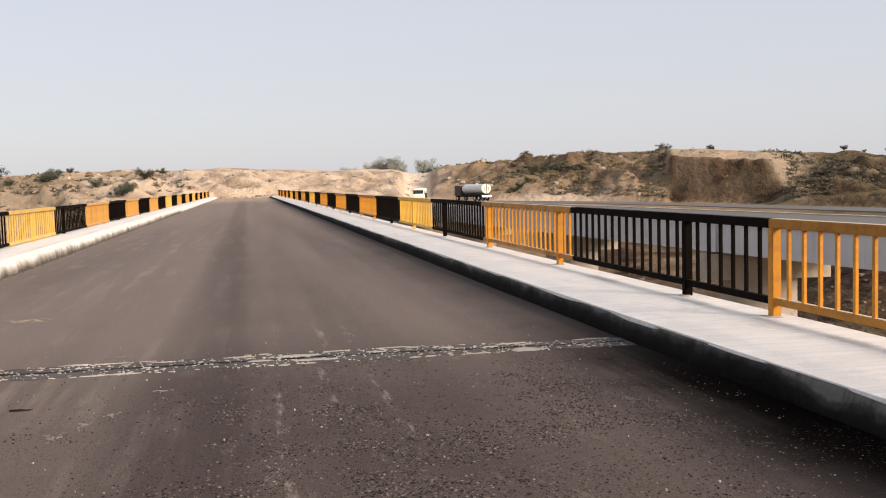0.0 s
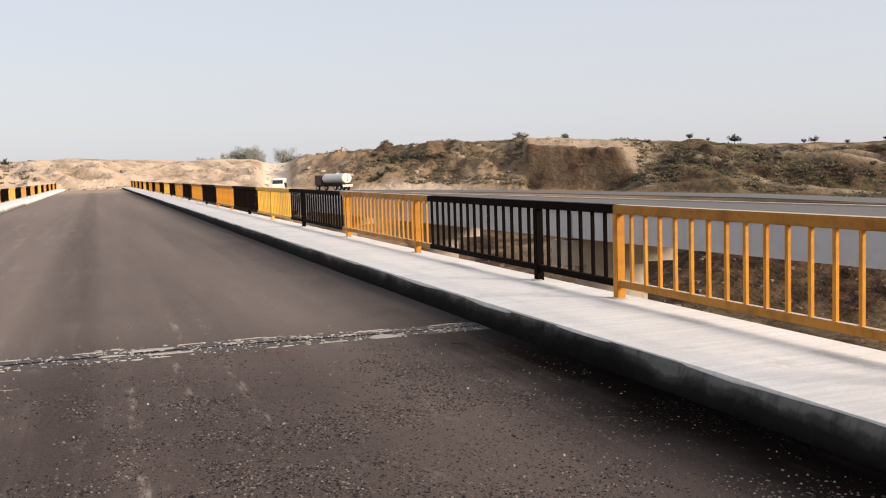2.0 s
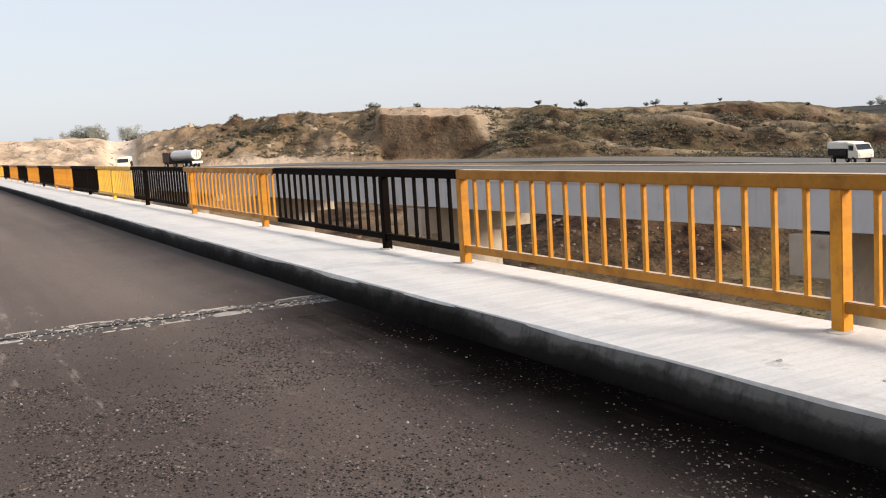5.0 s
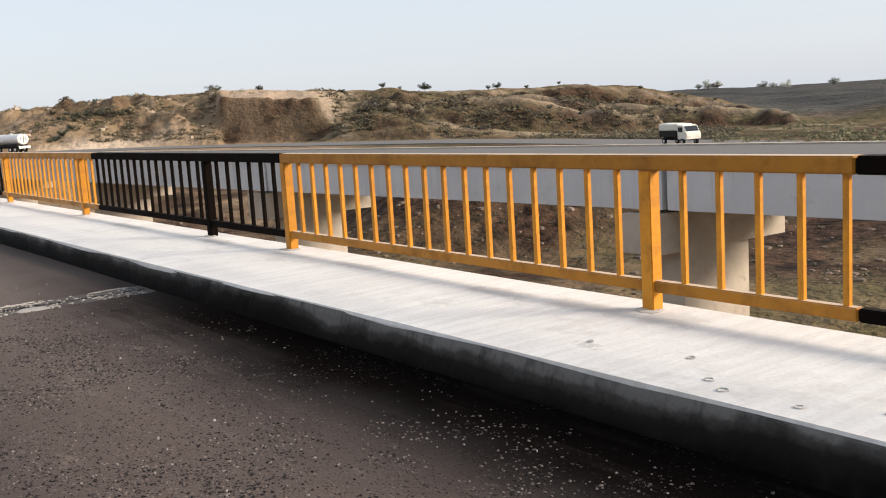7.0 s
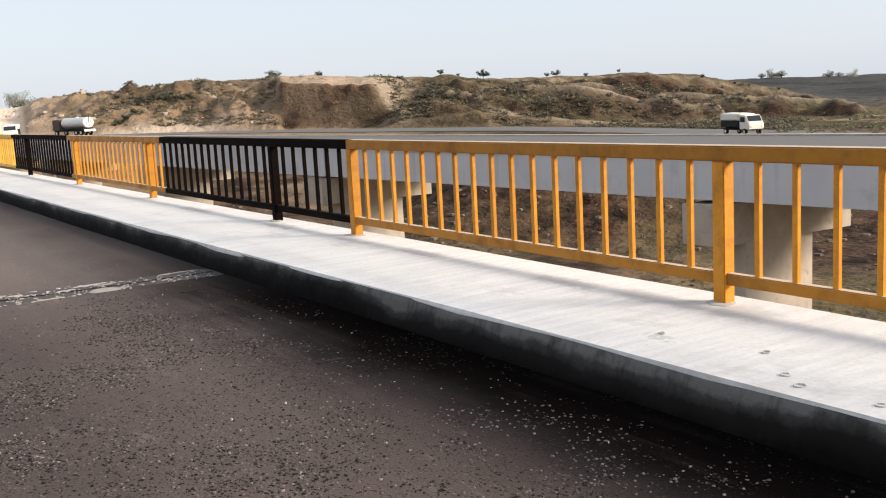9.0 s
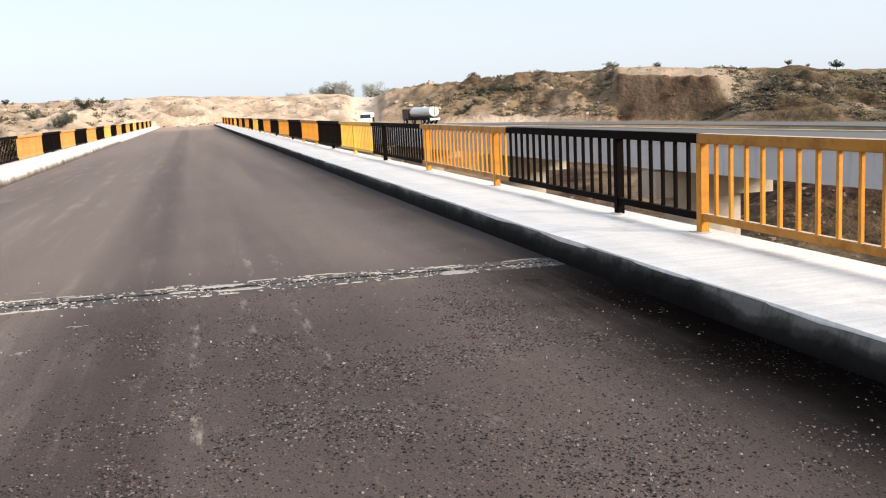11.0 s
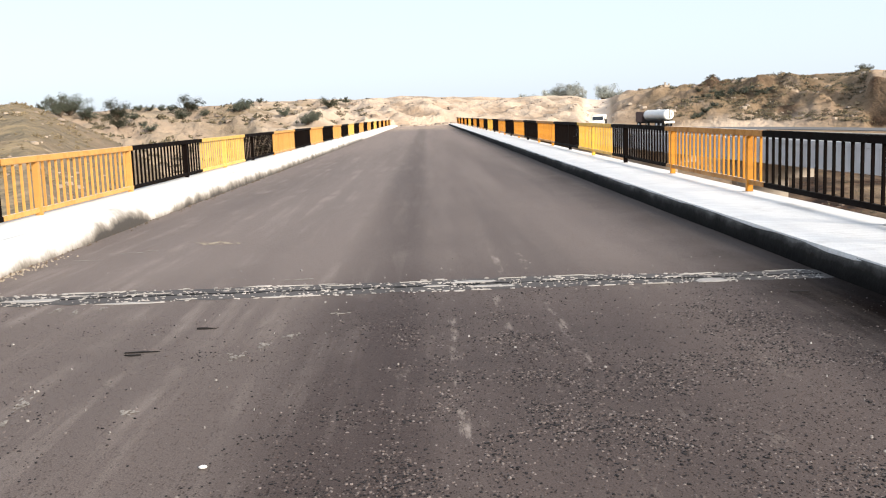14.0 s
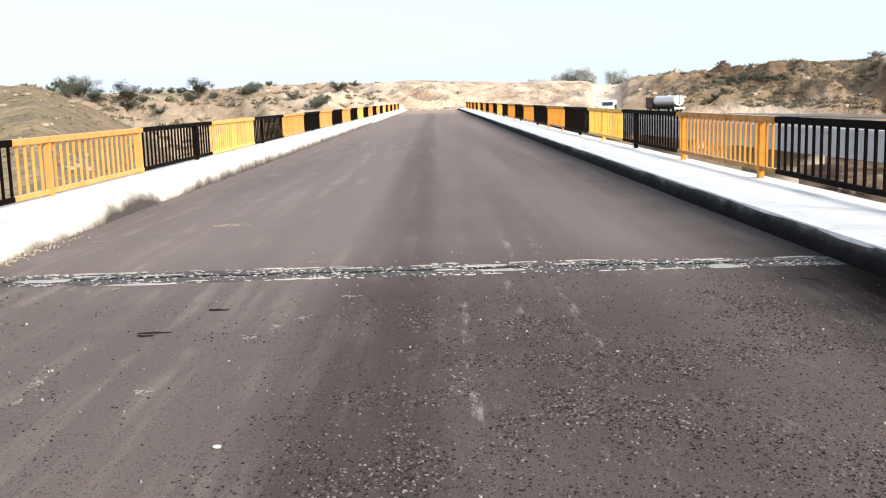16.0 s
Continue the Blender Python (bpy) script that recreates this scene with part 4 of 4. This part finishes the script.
# ---- shrubs, trees and tufts ----
def limb(bm, p, q, r0, r1, n=6):
    d = (q - p).normalized()
    side = d.orthogonal().normalized()
    up = d.cross(side)
    rings = [[bm.verts.new(c + (side * math.cos(2 * math.pi * i / n) + up * math.sin(2 * math.pi * i / n)) * r) for i in range(n)] for c, r in ((p, r0), (q, r1))]
    for i in range(n):
        j = (i + 1) % n
        bm.faces.new((rings[0][i], rings[0][j], rings[1][j], rings[1][i]))


def leaves(centres, count, spread, size, rnd):
    verts, faces = [], []
    for c, s in centres:
        for i in range(count):
            d = Vector((rnd.gauss(0, 1), rnd.gauss(0, 1), rnd.gauss(0, 0.8)))
            p = c + d.normalized() * spread * s * rnd.random() ** 0.45
            u = Vector((rnd.gauss(0, 1), rnd.gauss(0, 1), rnd.gauss(0, 1))).normalized() * size * rnd.uniform(0.6, 1.3)
            w = u.orthogonal().normalized() * size * rnd.uniform(0.35, 0.6)
            b = len(verts)
            verts += [p - u, p + w, p + u, p - w]
            faces.append((b, b + 1, b + 2, b + 3))
    me = bpy.data.meshes.new("crown")
    me.from_pydata([tuple(v) for v in verts], [], faces)
    return me


def tree_kind(seed, width, stem, bushy, leaf_mat, label, category):
    """A tree or shrub one metre high, standing at the origin."""
    rnd = random.Random(seed)
    root = tagged(new(category), label, category)
    bm = bmesh.new()
    fork = Vector((rnd.uniform(-0.04, 0.04), rnd.uniform(-0.04, 0.04), stem))
    limb(bm, Vector((0, 0, -0.08)), fork, 0.035, 0.026)
    centres = []
    for i in range(bushy):
        a = 2 * math.pi * (i + rnd.random() * 0.7) / bushy
        rad = width * rnd.uniform(0.25, 1.0) * 0.5
        tip = Vector((math.cos(a) * rad, math.sin(a) * rad, stem + (0.9 - stem) * rnd.uniform(0.25, 1.0) * (1.12 - 0.5 * rad / (width * 0.5))))
        mid = fork.lerp(tip, 0.5) + Vector((0, 0, 0.04))
        limb(bm, fork, mid, 0.02, 0.012, 5)
        limb(bm, mid, tip, 0.012, 0.005, 4)
        centres += [(tip, rnd.uniform(0.7, 1.2)), (mid, rnd.uniform(0.4, 0.8))]
    part("trunk", bm, BARK, root)
    me = leaves(centres, 150, 0.19, 0.026, rnd)
    me.materials.append(leaf_mat)
    part("crown", me, leaf_mat, root)
    return root


KINDS = {
    "bush": tree_kind(1, 1.6, 0.06, 19, LEAF, "dense dark green thorn bush on the dry slope", "bush"),
    "bush_b": tree_kind(2, 1.2, 0.06, 16, LEAF, "dense dark green thorn bush on the dry slope", "bush"),
    "clump": tree_kind(7, 1.9, 0.05, 12, LEAF_DRY, "rounded dry grey-tan shrub on the slope", "shrub"),
    "tree": tree_kind(3, 0.8, 0.3, 9, LEAF, "small thorn tree with a ragged dark crown", "tree"),
    "tree_b": tree_kind(4, 1.1, 0.35, 11, LEAF, "spreading thorn tree with a thin dark crown", "tree"),
    "far": tree_kind(5, 0.9, 0.28, 12, LEAF_FAR, "broad haze-toned green tree on the far plain", "tree"),
    "far_b": tree_kind(6, 1.2, 0.22, 13, LEAF_FAR, "broad haze-toned green tree on the far plain", "tree"),
}
USED = set()


def plant(kind, a, r, height, turn=0.0, sink=0.0, z=None):
    p = polar(a, r, z)
    m = Matrix.Translation((p.x, p.y, p.z - sink)) @ Matrix.Rotation(radians(turn), 4, "Z") @ Matrix.Diagonal((height, height, height, 1))
    ob = KINDS[kind]
    if kind not in USED:
        USED.add(kind)
        ob.matrix_basis = m
        return ob
    c = ob.copy()
    made = copy_thing(ob, m)
    made.matrix_basis = m
    bpy.data.objects.remove(c)
    return made


def crest(a, back=0.0):
    return float(np.interp(a, AZ_KEYS, CREST_R)) + back


def on_slope(a, el):
    """Distance at which the ground at azimuth a first rises to el degrees over the eye."""
    r, end = float(np.interp(a, AZ_KEYS, FOOT_R)) - 10, crest(a)
    while r < end and math.degrees(math.atan2(polar(a, r).z - 1.53, r)) < el:
        r += 0.7
    return r


# dark thicket along the brow and down the gully beside it
thicket = random.Random(9)
for i in range(34):
    u = i / 33
    a, el = (15.0 + 4.2 * u + thicket.uniform(-0.15, 0.15), 0.78 - 0.4 * thicket.random()) if i % 3 else (15.1 + 1.6 * u, -0.75 + 1.2 * u + thicket.uniform(-0.2, 0.2))
    plant(("bush", "bush_b")[i % 2], a, on_slope(a, el), thicket.uniform(0.7, 1.35), i * 47 % 360, 0.1)
for i in range(46):                                  # rounded clumps on the talus
    a, el = thicket.uniform(18.6, 23.7), thicket.uniform(-0.9, 0.9)
    plant("clump", a, on_slope(a, el), thicket.uniform(0.5, 1.0), i * 31 % 360, 0.08)
for i in range(30):                                  # and over the folded slope
    a, el = thicket.uniform(31.5, 52), thicket.uniform(-1.4, 0.2)
    plant(("clump", "bush_b")[i % 2], a, on_slope(a, el), thicket.uniform(0.5, 1.1), i * 31 % 360, 0.08)
# on the right-hand ridge
for kind, a, h, back in (("bush", 23.85, 2.2, 0), ("bush_b", 26.4, 1.6, -4), ("bush", 31.0, 0.9, -4), ("tree", 33.3, 1.9, -2), ("tree_b", 35.75, 2.6, 0), ("tree", 34.3, 1.2, 0),
                        ("tree", 39.35, 1.7, 4), ("tree_b", 39.85, 2.1, 4), ("tree", 41.5, 1.3, 6), ("tree", 43.35, 1.3, 4), ("bush_b", 13.95, 1.5, -6), ("bush", 16.3, 1.2, -12), ("bush_b", 17.6, 1.4, -10)):
    plant(kind, a, crest(a, back), h, a * 37 % 360, 0.12 * h)
# far edge of the plain beyond the valley
for i, a in enumerate((51.0, 51.5, 52.0, 54.4, 54.9, 55.6, 58.0, 60.6, 61.8)):
    plant(("far", "far_b")[i % 2], a, 690, 5.0 + (i * 7 % 4), a * 51 % 360, 1.0)
# beyond the cutting
for kind, a, r, h in (("far", 5.6, 330, 4.0), ("far_b", 6.15, 335, 4.0), ("far_b", 7.0, 330, 5.4), ("far", 7.45, 335, 6.3), ("far_b", 7.95, 332, 7.2), ("far", 8.4, 330, 7.4), ("far_b", 8.8, 336, 5.6), ("far", 10.1, 330, 7.6), ("far_b", 10.55, 332, 7.4), ("far_b", 11.4, 335, 3.4)):
    plant(kind, a, r, h, a * 77 % 360, 0.6)
# slopes on the open side
for kind, a, el, h in (("bush_b", -20.0, 0.55, 5.2), ("bush", -19.4, 0.65, 5.0), ("bush_b", -18.65, 0.4, 3.4), ("tree_b", -20.9, 1.1, 2.6), ("bush_b", -17.05, 0.25, 4.6), ("bush", -17.1, -0.15, 3.0), ("bush", -16.2, 0.3, 1.6),
                       ("bush_b", -15.9, 0.75, 1.6), ("bush", -15.3, 0.78, 1.7), ("bush_b", -14.7, 0.78, 1.6), ("bush", -14.2, 0.75, 1.6), ("bush_b", -13.2, 0.6, 4.2), ("bush", -13.7, 0.3, 2.4), ("bush", -15.3, -0.35, 1.9), ("bush_b", -15.7, -0.1, 1.2),
                       ("bush_b", -12.4, 0.35, 1.6), ("bush", -10.5, 0.55, 2.6), ("bush_b", -10.15, 0.7, 2.6), ("tree", -9.35, 0.85, 2.2), ("clump", -11.6, 0.3, 1.4), ("clump", -12.0, 0.0, 1.2), ("bush_b", -8.0, 0.2, 2.2), ("clump", -7.5, 0.3, 1.5),
                       ("bush", -6.7, -0.3, 2.6), ("bush_b", -6.3, -0.1, 2.2), ("bush", -5.5, 0.62, 2.9), ("tree_b", -4.5, 0.7, 2.2), ("clump", -4.9, 0.2, 1.4), ("clump", -9.0, 0.1, 1.2), ("clump", -3.2, 0.5, 1.0), ("clump", -18.0, 0.0, 1.3), ("clump", -14.2, 0.1, 1.3)):
    plant(kind, a, on_slope(a, el), h, a * 91 % 360, 0.1)


def scatter(name, seed, count, region, size, shape, material, label, category):
    rnd = random.Random(seed)
    verts, faces = [], []
    made = 0
    while made < count:
        a, r = region(rnd)
        p = polar(a, r)
        if 24.2 < a < 30.3 and r > 150 and rnd.random() < 0.9:
            continue
        if noise.noise(p / 9.0) + rnd.uniform(-0.35, 0.35) < -0.05:
            continue
        made += 1
        shape(rnd, p, size * rnd.choice((0.5, 0.7, 1.0, 1.0, 1.5, 2.2)), verts, faces)
    me = bpy.data.meshes.new(name)
    me.from_pydata(verts, [], faces)
    me.materials.append(material)
    tagged(new(name, me), label, category, kind="stuff")


def tuft(rnd, p, s, verts, faces):
    """A low rounded clump of small leaves."""
    for i in range(20):
        d = Vector((rnd.gauss(0, 1), rnd.gauss(0, 1), abs(rnd.gauss(0, 0.5)))).normalized() * rnd.random() ** 0.4
        c = p + Vector((d.x * s * 0.8, d.y * s * 0.8, d.z * s * 0.6 + 0.02))
        u = Vector((rnd.gauss(0, 1), rnd.gauss(0, 1), rnd.gauss(0, 1))).normalized() * s * 0.24
        w = u.orthogonal().normalized() * s * 0.15
        b = len(verts)
        verts += [tuple(c - u), tuple(c + w), tuple(c + u), tuple(c - w)]
        faces.append((b, b + 1, b + 2, b + 3))


def stone(rnd, p, s, verts, faces):
    b, n = len(verts), 6
    for z, q in ((-0.2, 1.0), (0.3, 0.85)):
        for i in range(n):
            a, f = 2 * math.pi * i / n, rnd.uniform(0.75, 1.15) * q * s
            verts.append((p.x + math.cos(a) * f, p.y + math.sin(a) * f, p.z + z * s * rnd.uniform(0.8, 1.3)))
    verts.append((p.x, p.y, p.z + 0.45 * s))
    for i in range(n):
        j = (i + 1) % n
        faces.append((b + i, b + j, b + n + j, b + n + i))
        faces.append((b + n + i, b + n + j, b + 2 * n))


def hill_area(lo, hi):
    def pick(rnd):
        a = rnd.uniform(lo, hi)
        rf, rc = float(np.interp(a, AZ_KEYS, FOOT_R)), float(np.interp(a, AZ_KEYS, CREST_R))
        return a, rf + 2 + (rc - rf) * 0.9 * rnd.random()
    return pick


DRY = leaf_material("dry_scrub", (0.11, 0.085, 0.045), (0.22, 0.165, 0.09))
SCRUB = leaf_material("dull_scrub", (0.04, 0.033, 0.016), (0.115, 0.09, 0.045))
DARK_ROCK = leaf_material("dark_stones", (0.06, 0.04, 0.028), (0.2, 0.14, 0.1))
ROCK = leaf_material("pale_stones", (0.2, 0.15, 0.11), (0.4, 0.32, 0.24))
scatter("scrub", 21, 4400, hill_area(29, 53), 0.5, tuft, SCRUB, "low olive scrub tufts on the hillside", "scrub")
scatter("scrub", 22, 1200, hill_area(13, 24), 0.42, tuft, SCRUB, "dark scrub tufts on the hillside", "scrub")
scatter("dry_grass", 23, 600, hill_area(12, 40), 0.4, tuft, DRY, "dry tan grass tufts on the hillside", "grass")
OLIVE = leaf_material("olive_grass", (0.075, 0.075, 0.03), (0.16, 0.14, 0.065))
scatter("grass", 30, 700, lambda rnd: (rnd.uniform(52, 64), rnd.uniform(118, 190)), 0.45, tuft, OLIVE, "olive grass tufts on the valley floor", "grass")
scatter("scrub", 24, 700, hill_area(-26, -3), 0.5, tuft, SCRUB, "low scrub tufts on the dry slope", "scrub")
scatter("stones", 25, 500, hill_area(-12, 24), 0.35, stone, ROCK, "pale broken stones on the slope", "stones")
scatter("dry_grass", 26, 1100, lambda rnd: (rnd.uniform(-28, -14), rnd.uniform(62, 118)), 0.2, tuft, DRY, "dry tan grass tufts on the spur", "grass")
scatter("stones", 27, 160, lambda rnd: (rnd.uniform(-28, -15), rnd.uniform(62, 110)), 0.16, stone, ROCK, "pale stones on the spur", "stones")
scatter("scrub", 28, 700, lambda rnd: (rnd.uniform(20, 64), rnd.uniform(45, 118)), 0.16, tuft, SCRUB, "low scrub in the ravine", "scrub")
scatter("stones", 29, 900, lambda rnd: (rnd.uniform(20, 64), rnd.uniform(45, 105)), 0.15, stone, DARK_ROCK, "broken stones in the ravine", "stones")


# ---- vehicles on the hill road ----
WHITE_PAINT = plain("cream_vehicle_paint", (0.78, 0.74, 0.64), 0.4, 0.0, 0.2)
STEEL = plain("bare_tank_steel", (0.66, 0.65, 0.63), 0.4, 0.3, 0.3)
DARK = plain("dark_chassis", (0.03, 0.028, 0.026), 0.7)
RED = plain("dull_red_paint", (0.11, 0.075, 0.068), 0.6)
GLASS = plain("dark_cab_glass", (0.02, 0.025, 0.03), 0.1, 0.0, 0.1)
TYRE = plain("tyre_rubber", (0.02, 0.02, 0.02), 0.9)


def disc(r, half, axis_x=0.0, bm=None, n=18, bevel=0.15):
    """A wheel-like round body about the x axis."""
    bm = bm or bmesh.new()
    prof = [(-half, r * (1 - bevel)), (-half * 0.7, r), (half * 0.7, r), (half, r * (1 - bevel))]
    rings = [[bm.verts.new((axis_x + x, rr * math.cos(2 * math.pi * i / n), rr * math.sin(2 * math.pi * i / n))) for i in range(n)] for x, rr in prof]
    for a, b in zip(rings, rings[1:]):
        for i in range(n):
            j = (i + 1) % n
            bm.faces.new((a[i], a[j], b[j], b[i]))
    bm.faces.new(rings[0][::-1])
    bm.faces.new(rings[-1])
    return bm


def wheels(root, places, r=0.5):
    for x, y in places:
        w = new("wheel")
        w.parent = root
        w.location = (x, y, r)
        part("tyre", disc(r, 0.14), TYRE, w)
        part("rim", disc(r * 0.55, 0.15), STEEL, w)


def tanker():
    """Runs along y, cab at +y, tail at -y."""
    root = tagged(new("tanker_truck"), "tanker truck with a bare steel tank and white tail", "truck")
    bm = bmesh.new()
    n = 24
    prof = [(-3.3, 0.88), (-3.22, 1.0), (2.3, 1.0), (2.38, 0.88)]
    rings = [[bm.verts.new((1.2 * s * math.cos(2 * math.pi * i / n), y, 2.2 + 0.92 * s * math.sin(2 * math.pi * i / n))) for i in range(n)] for y, s in prof]
    for a, b in zip(rings, rings[1:]):
        for i in range(n):
            j = (i + 1) % n
            bm.faces.new((a[i], a[j], b[j], b[i]))
    bm.faces.new(rings[-1])
    bm.faces.new(rings[0][::-1])
    tank = part("tank", bm, STEEL, root, "bare steel oval tank")
    bm = bmesh.new()
    rings = [[bm.verts.new((1.12 * s * math.cos(2 * math.pi * i / n), y, 2.2 + 0.85 * s * math.sin(2 * math.pi * i / n))) for i in range(n)] for y, s in ((-3.31, 1.0), (-3.36, 0.94))]
    for i in range(n):
        j = (i + 1) % n
        bm.faces.new((rings[0][i], rings[0][j], rings[1][j], rings[1][i]))
    bm.faces.new(rings[1][::-1])
    part("tail_plate", bm, WHITE_PAINT, tank, "white painted tank end")
    for x in (-0.55, 0.45):
        part("tail_mark", box(x - 0.07, x + 0.07, -3.38, -3.362, 1.9, 2.6, 0.01), RED, tank)
    part("ladder", box(-0.06, 0.06, -3.42, -3.37, 1.5, 3.1, 0.01), DARK, tank)
    part("manhole", disc(0.3, 0.1), STEEL, tank).matrix_basis = pose(0, -0.5, 3.15, 0, 90, 0)
    part("chassis", box(-0.45, 0.45, -3.4, 4.6, 0.75, 1.15, 0.03), DARK, root)
    part("skirt", box(-1.15, 1.15, -3.1, 2.2, 1.0, 1.3, 0.05), DARK, root)
    part("bumper", box(-1.2, 1.2, -3.5, -3.35, 0.65, 1.05, 0.03), WHITE_PAINT, root, "white and red rear bumper")
    cab = part("cab", box(-1.15, 1.15, 2.75, 4.7, 0.9, 2.85, 0.12), RED, root, "dull red cab")
    part("windscreen", box(-1.0, 1.0, 4.69, 4.72, 1.9, 2.6, 0.01), GLASS, cab)
    wheels(root, [(x, y) for x in (-1.0, 1.0) for y in (-2.4, -1.2, 3.8)])
    return root


def light_truck(label):
    """A small cargo truck along y, cab at +y."""
    root = tagged(new("light_truck"), label, "truck")
    bed = part("cargo_bed", box(-1.1, 1.1, -2.9, 1.0, 0.95, 1.75, 0.04), DARK, root, "dark cargo bed")
    for y in (-2.0, -1.0, 0.0):
        part("stake", box(-1.13, -1.1, y - 0.05, y + 0.05, 0.95, 2.1, 0.005), DARK, bed)
    bm = box(-1.12, 1.12, -2.95, 1.05, 1.78, 2.55, 0.0)
    bmesh.ops.subdivide_edges(bm, edges=bm.edges, cuts=4, use_grid_fill=True)
    for v in bm.verts:
        v.co.z += 0.07 * noise.noise(v.co * 1.3) + (0.12 * math.cos(v.co.x * 1.3) if v.co.z > 2.3 else 0)
        v.co.x *= 1 + 0.03 * noise.noise(v.co * 2 + Vector((5, 0, 0)))
    part("tarpaulin", bm, WHITE_PAINT, root, "cream canvas load cover", True)
    prof = [(1.15, 0.7), (1.15, 2.45), (2.35, 2.4), (3.0, 1.55), (3.15, 1.4), (3.15, 0.7)]
    bm = bmesh.new()
    sides = [[bm.verts.new((x, y, z)) for y, z in prof] for x in (-1.05, 1.05)]
    for i in range(len(prof)):
        j = (i + 1) % len(prof)
        bm.faces.new((sides[0][i], sides[0][j], sides[1][j], sides[1][i]))
    bm.faces.new(sides[0][::-1])
    bm.faces.new(sides[1])
    bmesh.ops.recalc_face_normals(bm, faces=bm.faces)
    bmesh.ops.bevel(bm, geom=bm.edges[:], offset=0.06, segments=2, affect="EDGES")
    cab = part("cab", bm, WHITE_PAINT, root, "cream painted cab")
    for x in (-1.07, 1.05):
        part("side_window", box(x, x + 0.02, 1.35, 2.3, 1.6, 2.2, 0.005), GLASS, cab)
    w = part("windscreen", box(-0.9, 0.9, -0.02, 0.02, -0.4, 0.4, 0.008), GLASS, cab)
    w.matrix_basis = pose(0, 2.69, 2.0, 38, 0, 0)
    for x in (-0.75, 0.75):
        part("headlight", disc(0.13, 0.03), STEEL, cab).matrix_basis = pose(x, 3.16, 1.05, 0, 0, 90)
    part("chassis", box(-0.45, 0.45, -2.9, 3.0, 0.55, 0.9, 0.02), DARK, root)
    wheels(root, [(x, y) for x in (-0.95, 0.95) for y in (-1.9, 2.2)], 0.42)
    return root


def on_hill_road(ob, a, back, heading):
    rf, zf = (float(np.interp(a, AZ_KEYS, k)) for k in (FOOT_R, FOOT_Z))
    p = polar(a, rf - back, zf + 0.15)
    ob.matrix_basis = pose(p.x, p.y, p.z, 0, 0, heading)


on_hill_road(tanker(), 13.1, 5.0, 27)
on_hill_road(light_truck("cream cargo truck with a covered load on the hill road"), 50.0, 14.8, 163)
for da, h in ((0.0, 0.9), (0.22, 0.7)):
    post_bm = box(-0.2, 0.2, -0.2, 0.2, -0.3, h, 0.05)
    box(-0.26, 0.26, -0.26, 0.26, h + 0.002, h + 0.12, 0.02, post_bm)
    tagged(part("boundary_pillar", post_bm, PIER), "small white masonry pillar on the hill crest", "pillar", "pillars on the crest").location = polar(13.55 + da, crest(13.6, -3))
van = light_truck("white truck coming down the dusty cutting")
p = polar(9.9, 178)
van.matrix_basis = pose(p.x, p.y, p.z, 0, 0, 165)
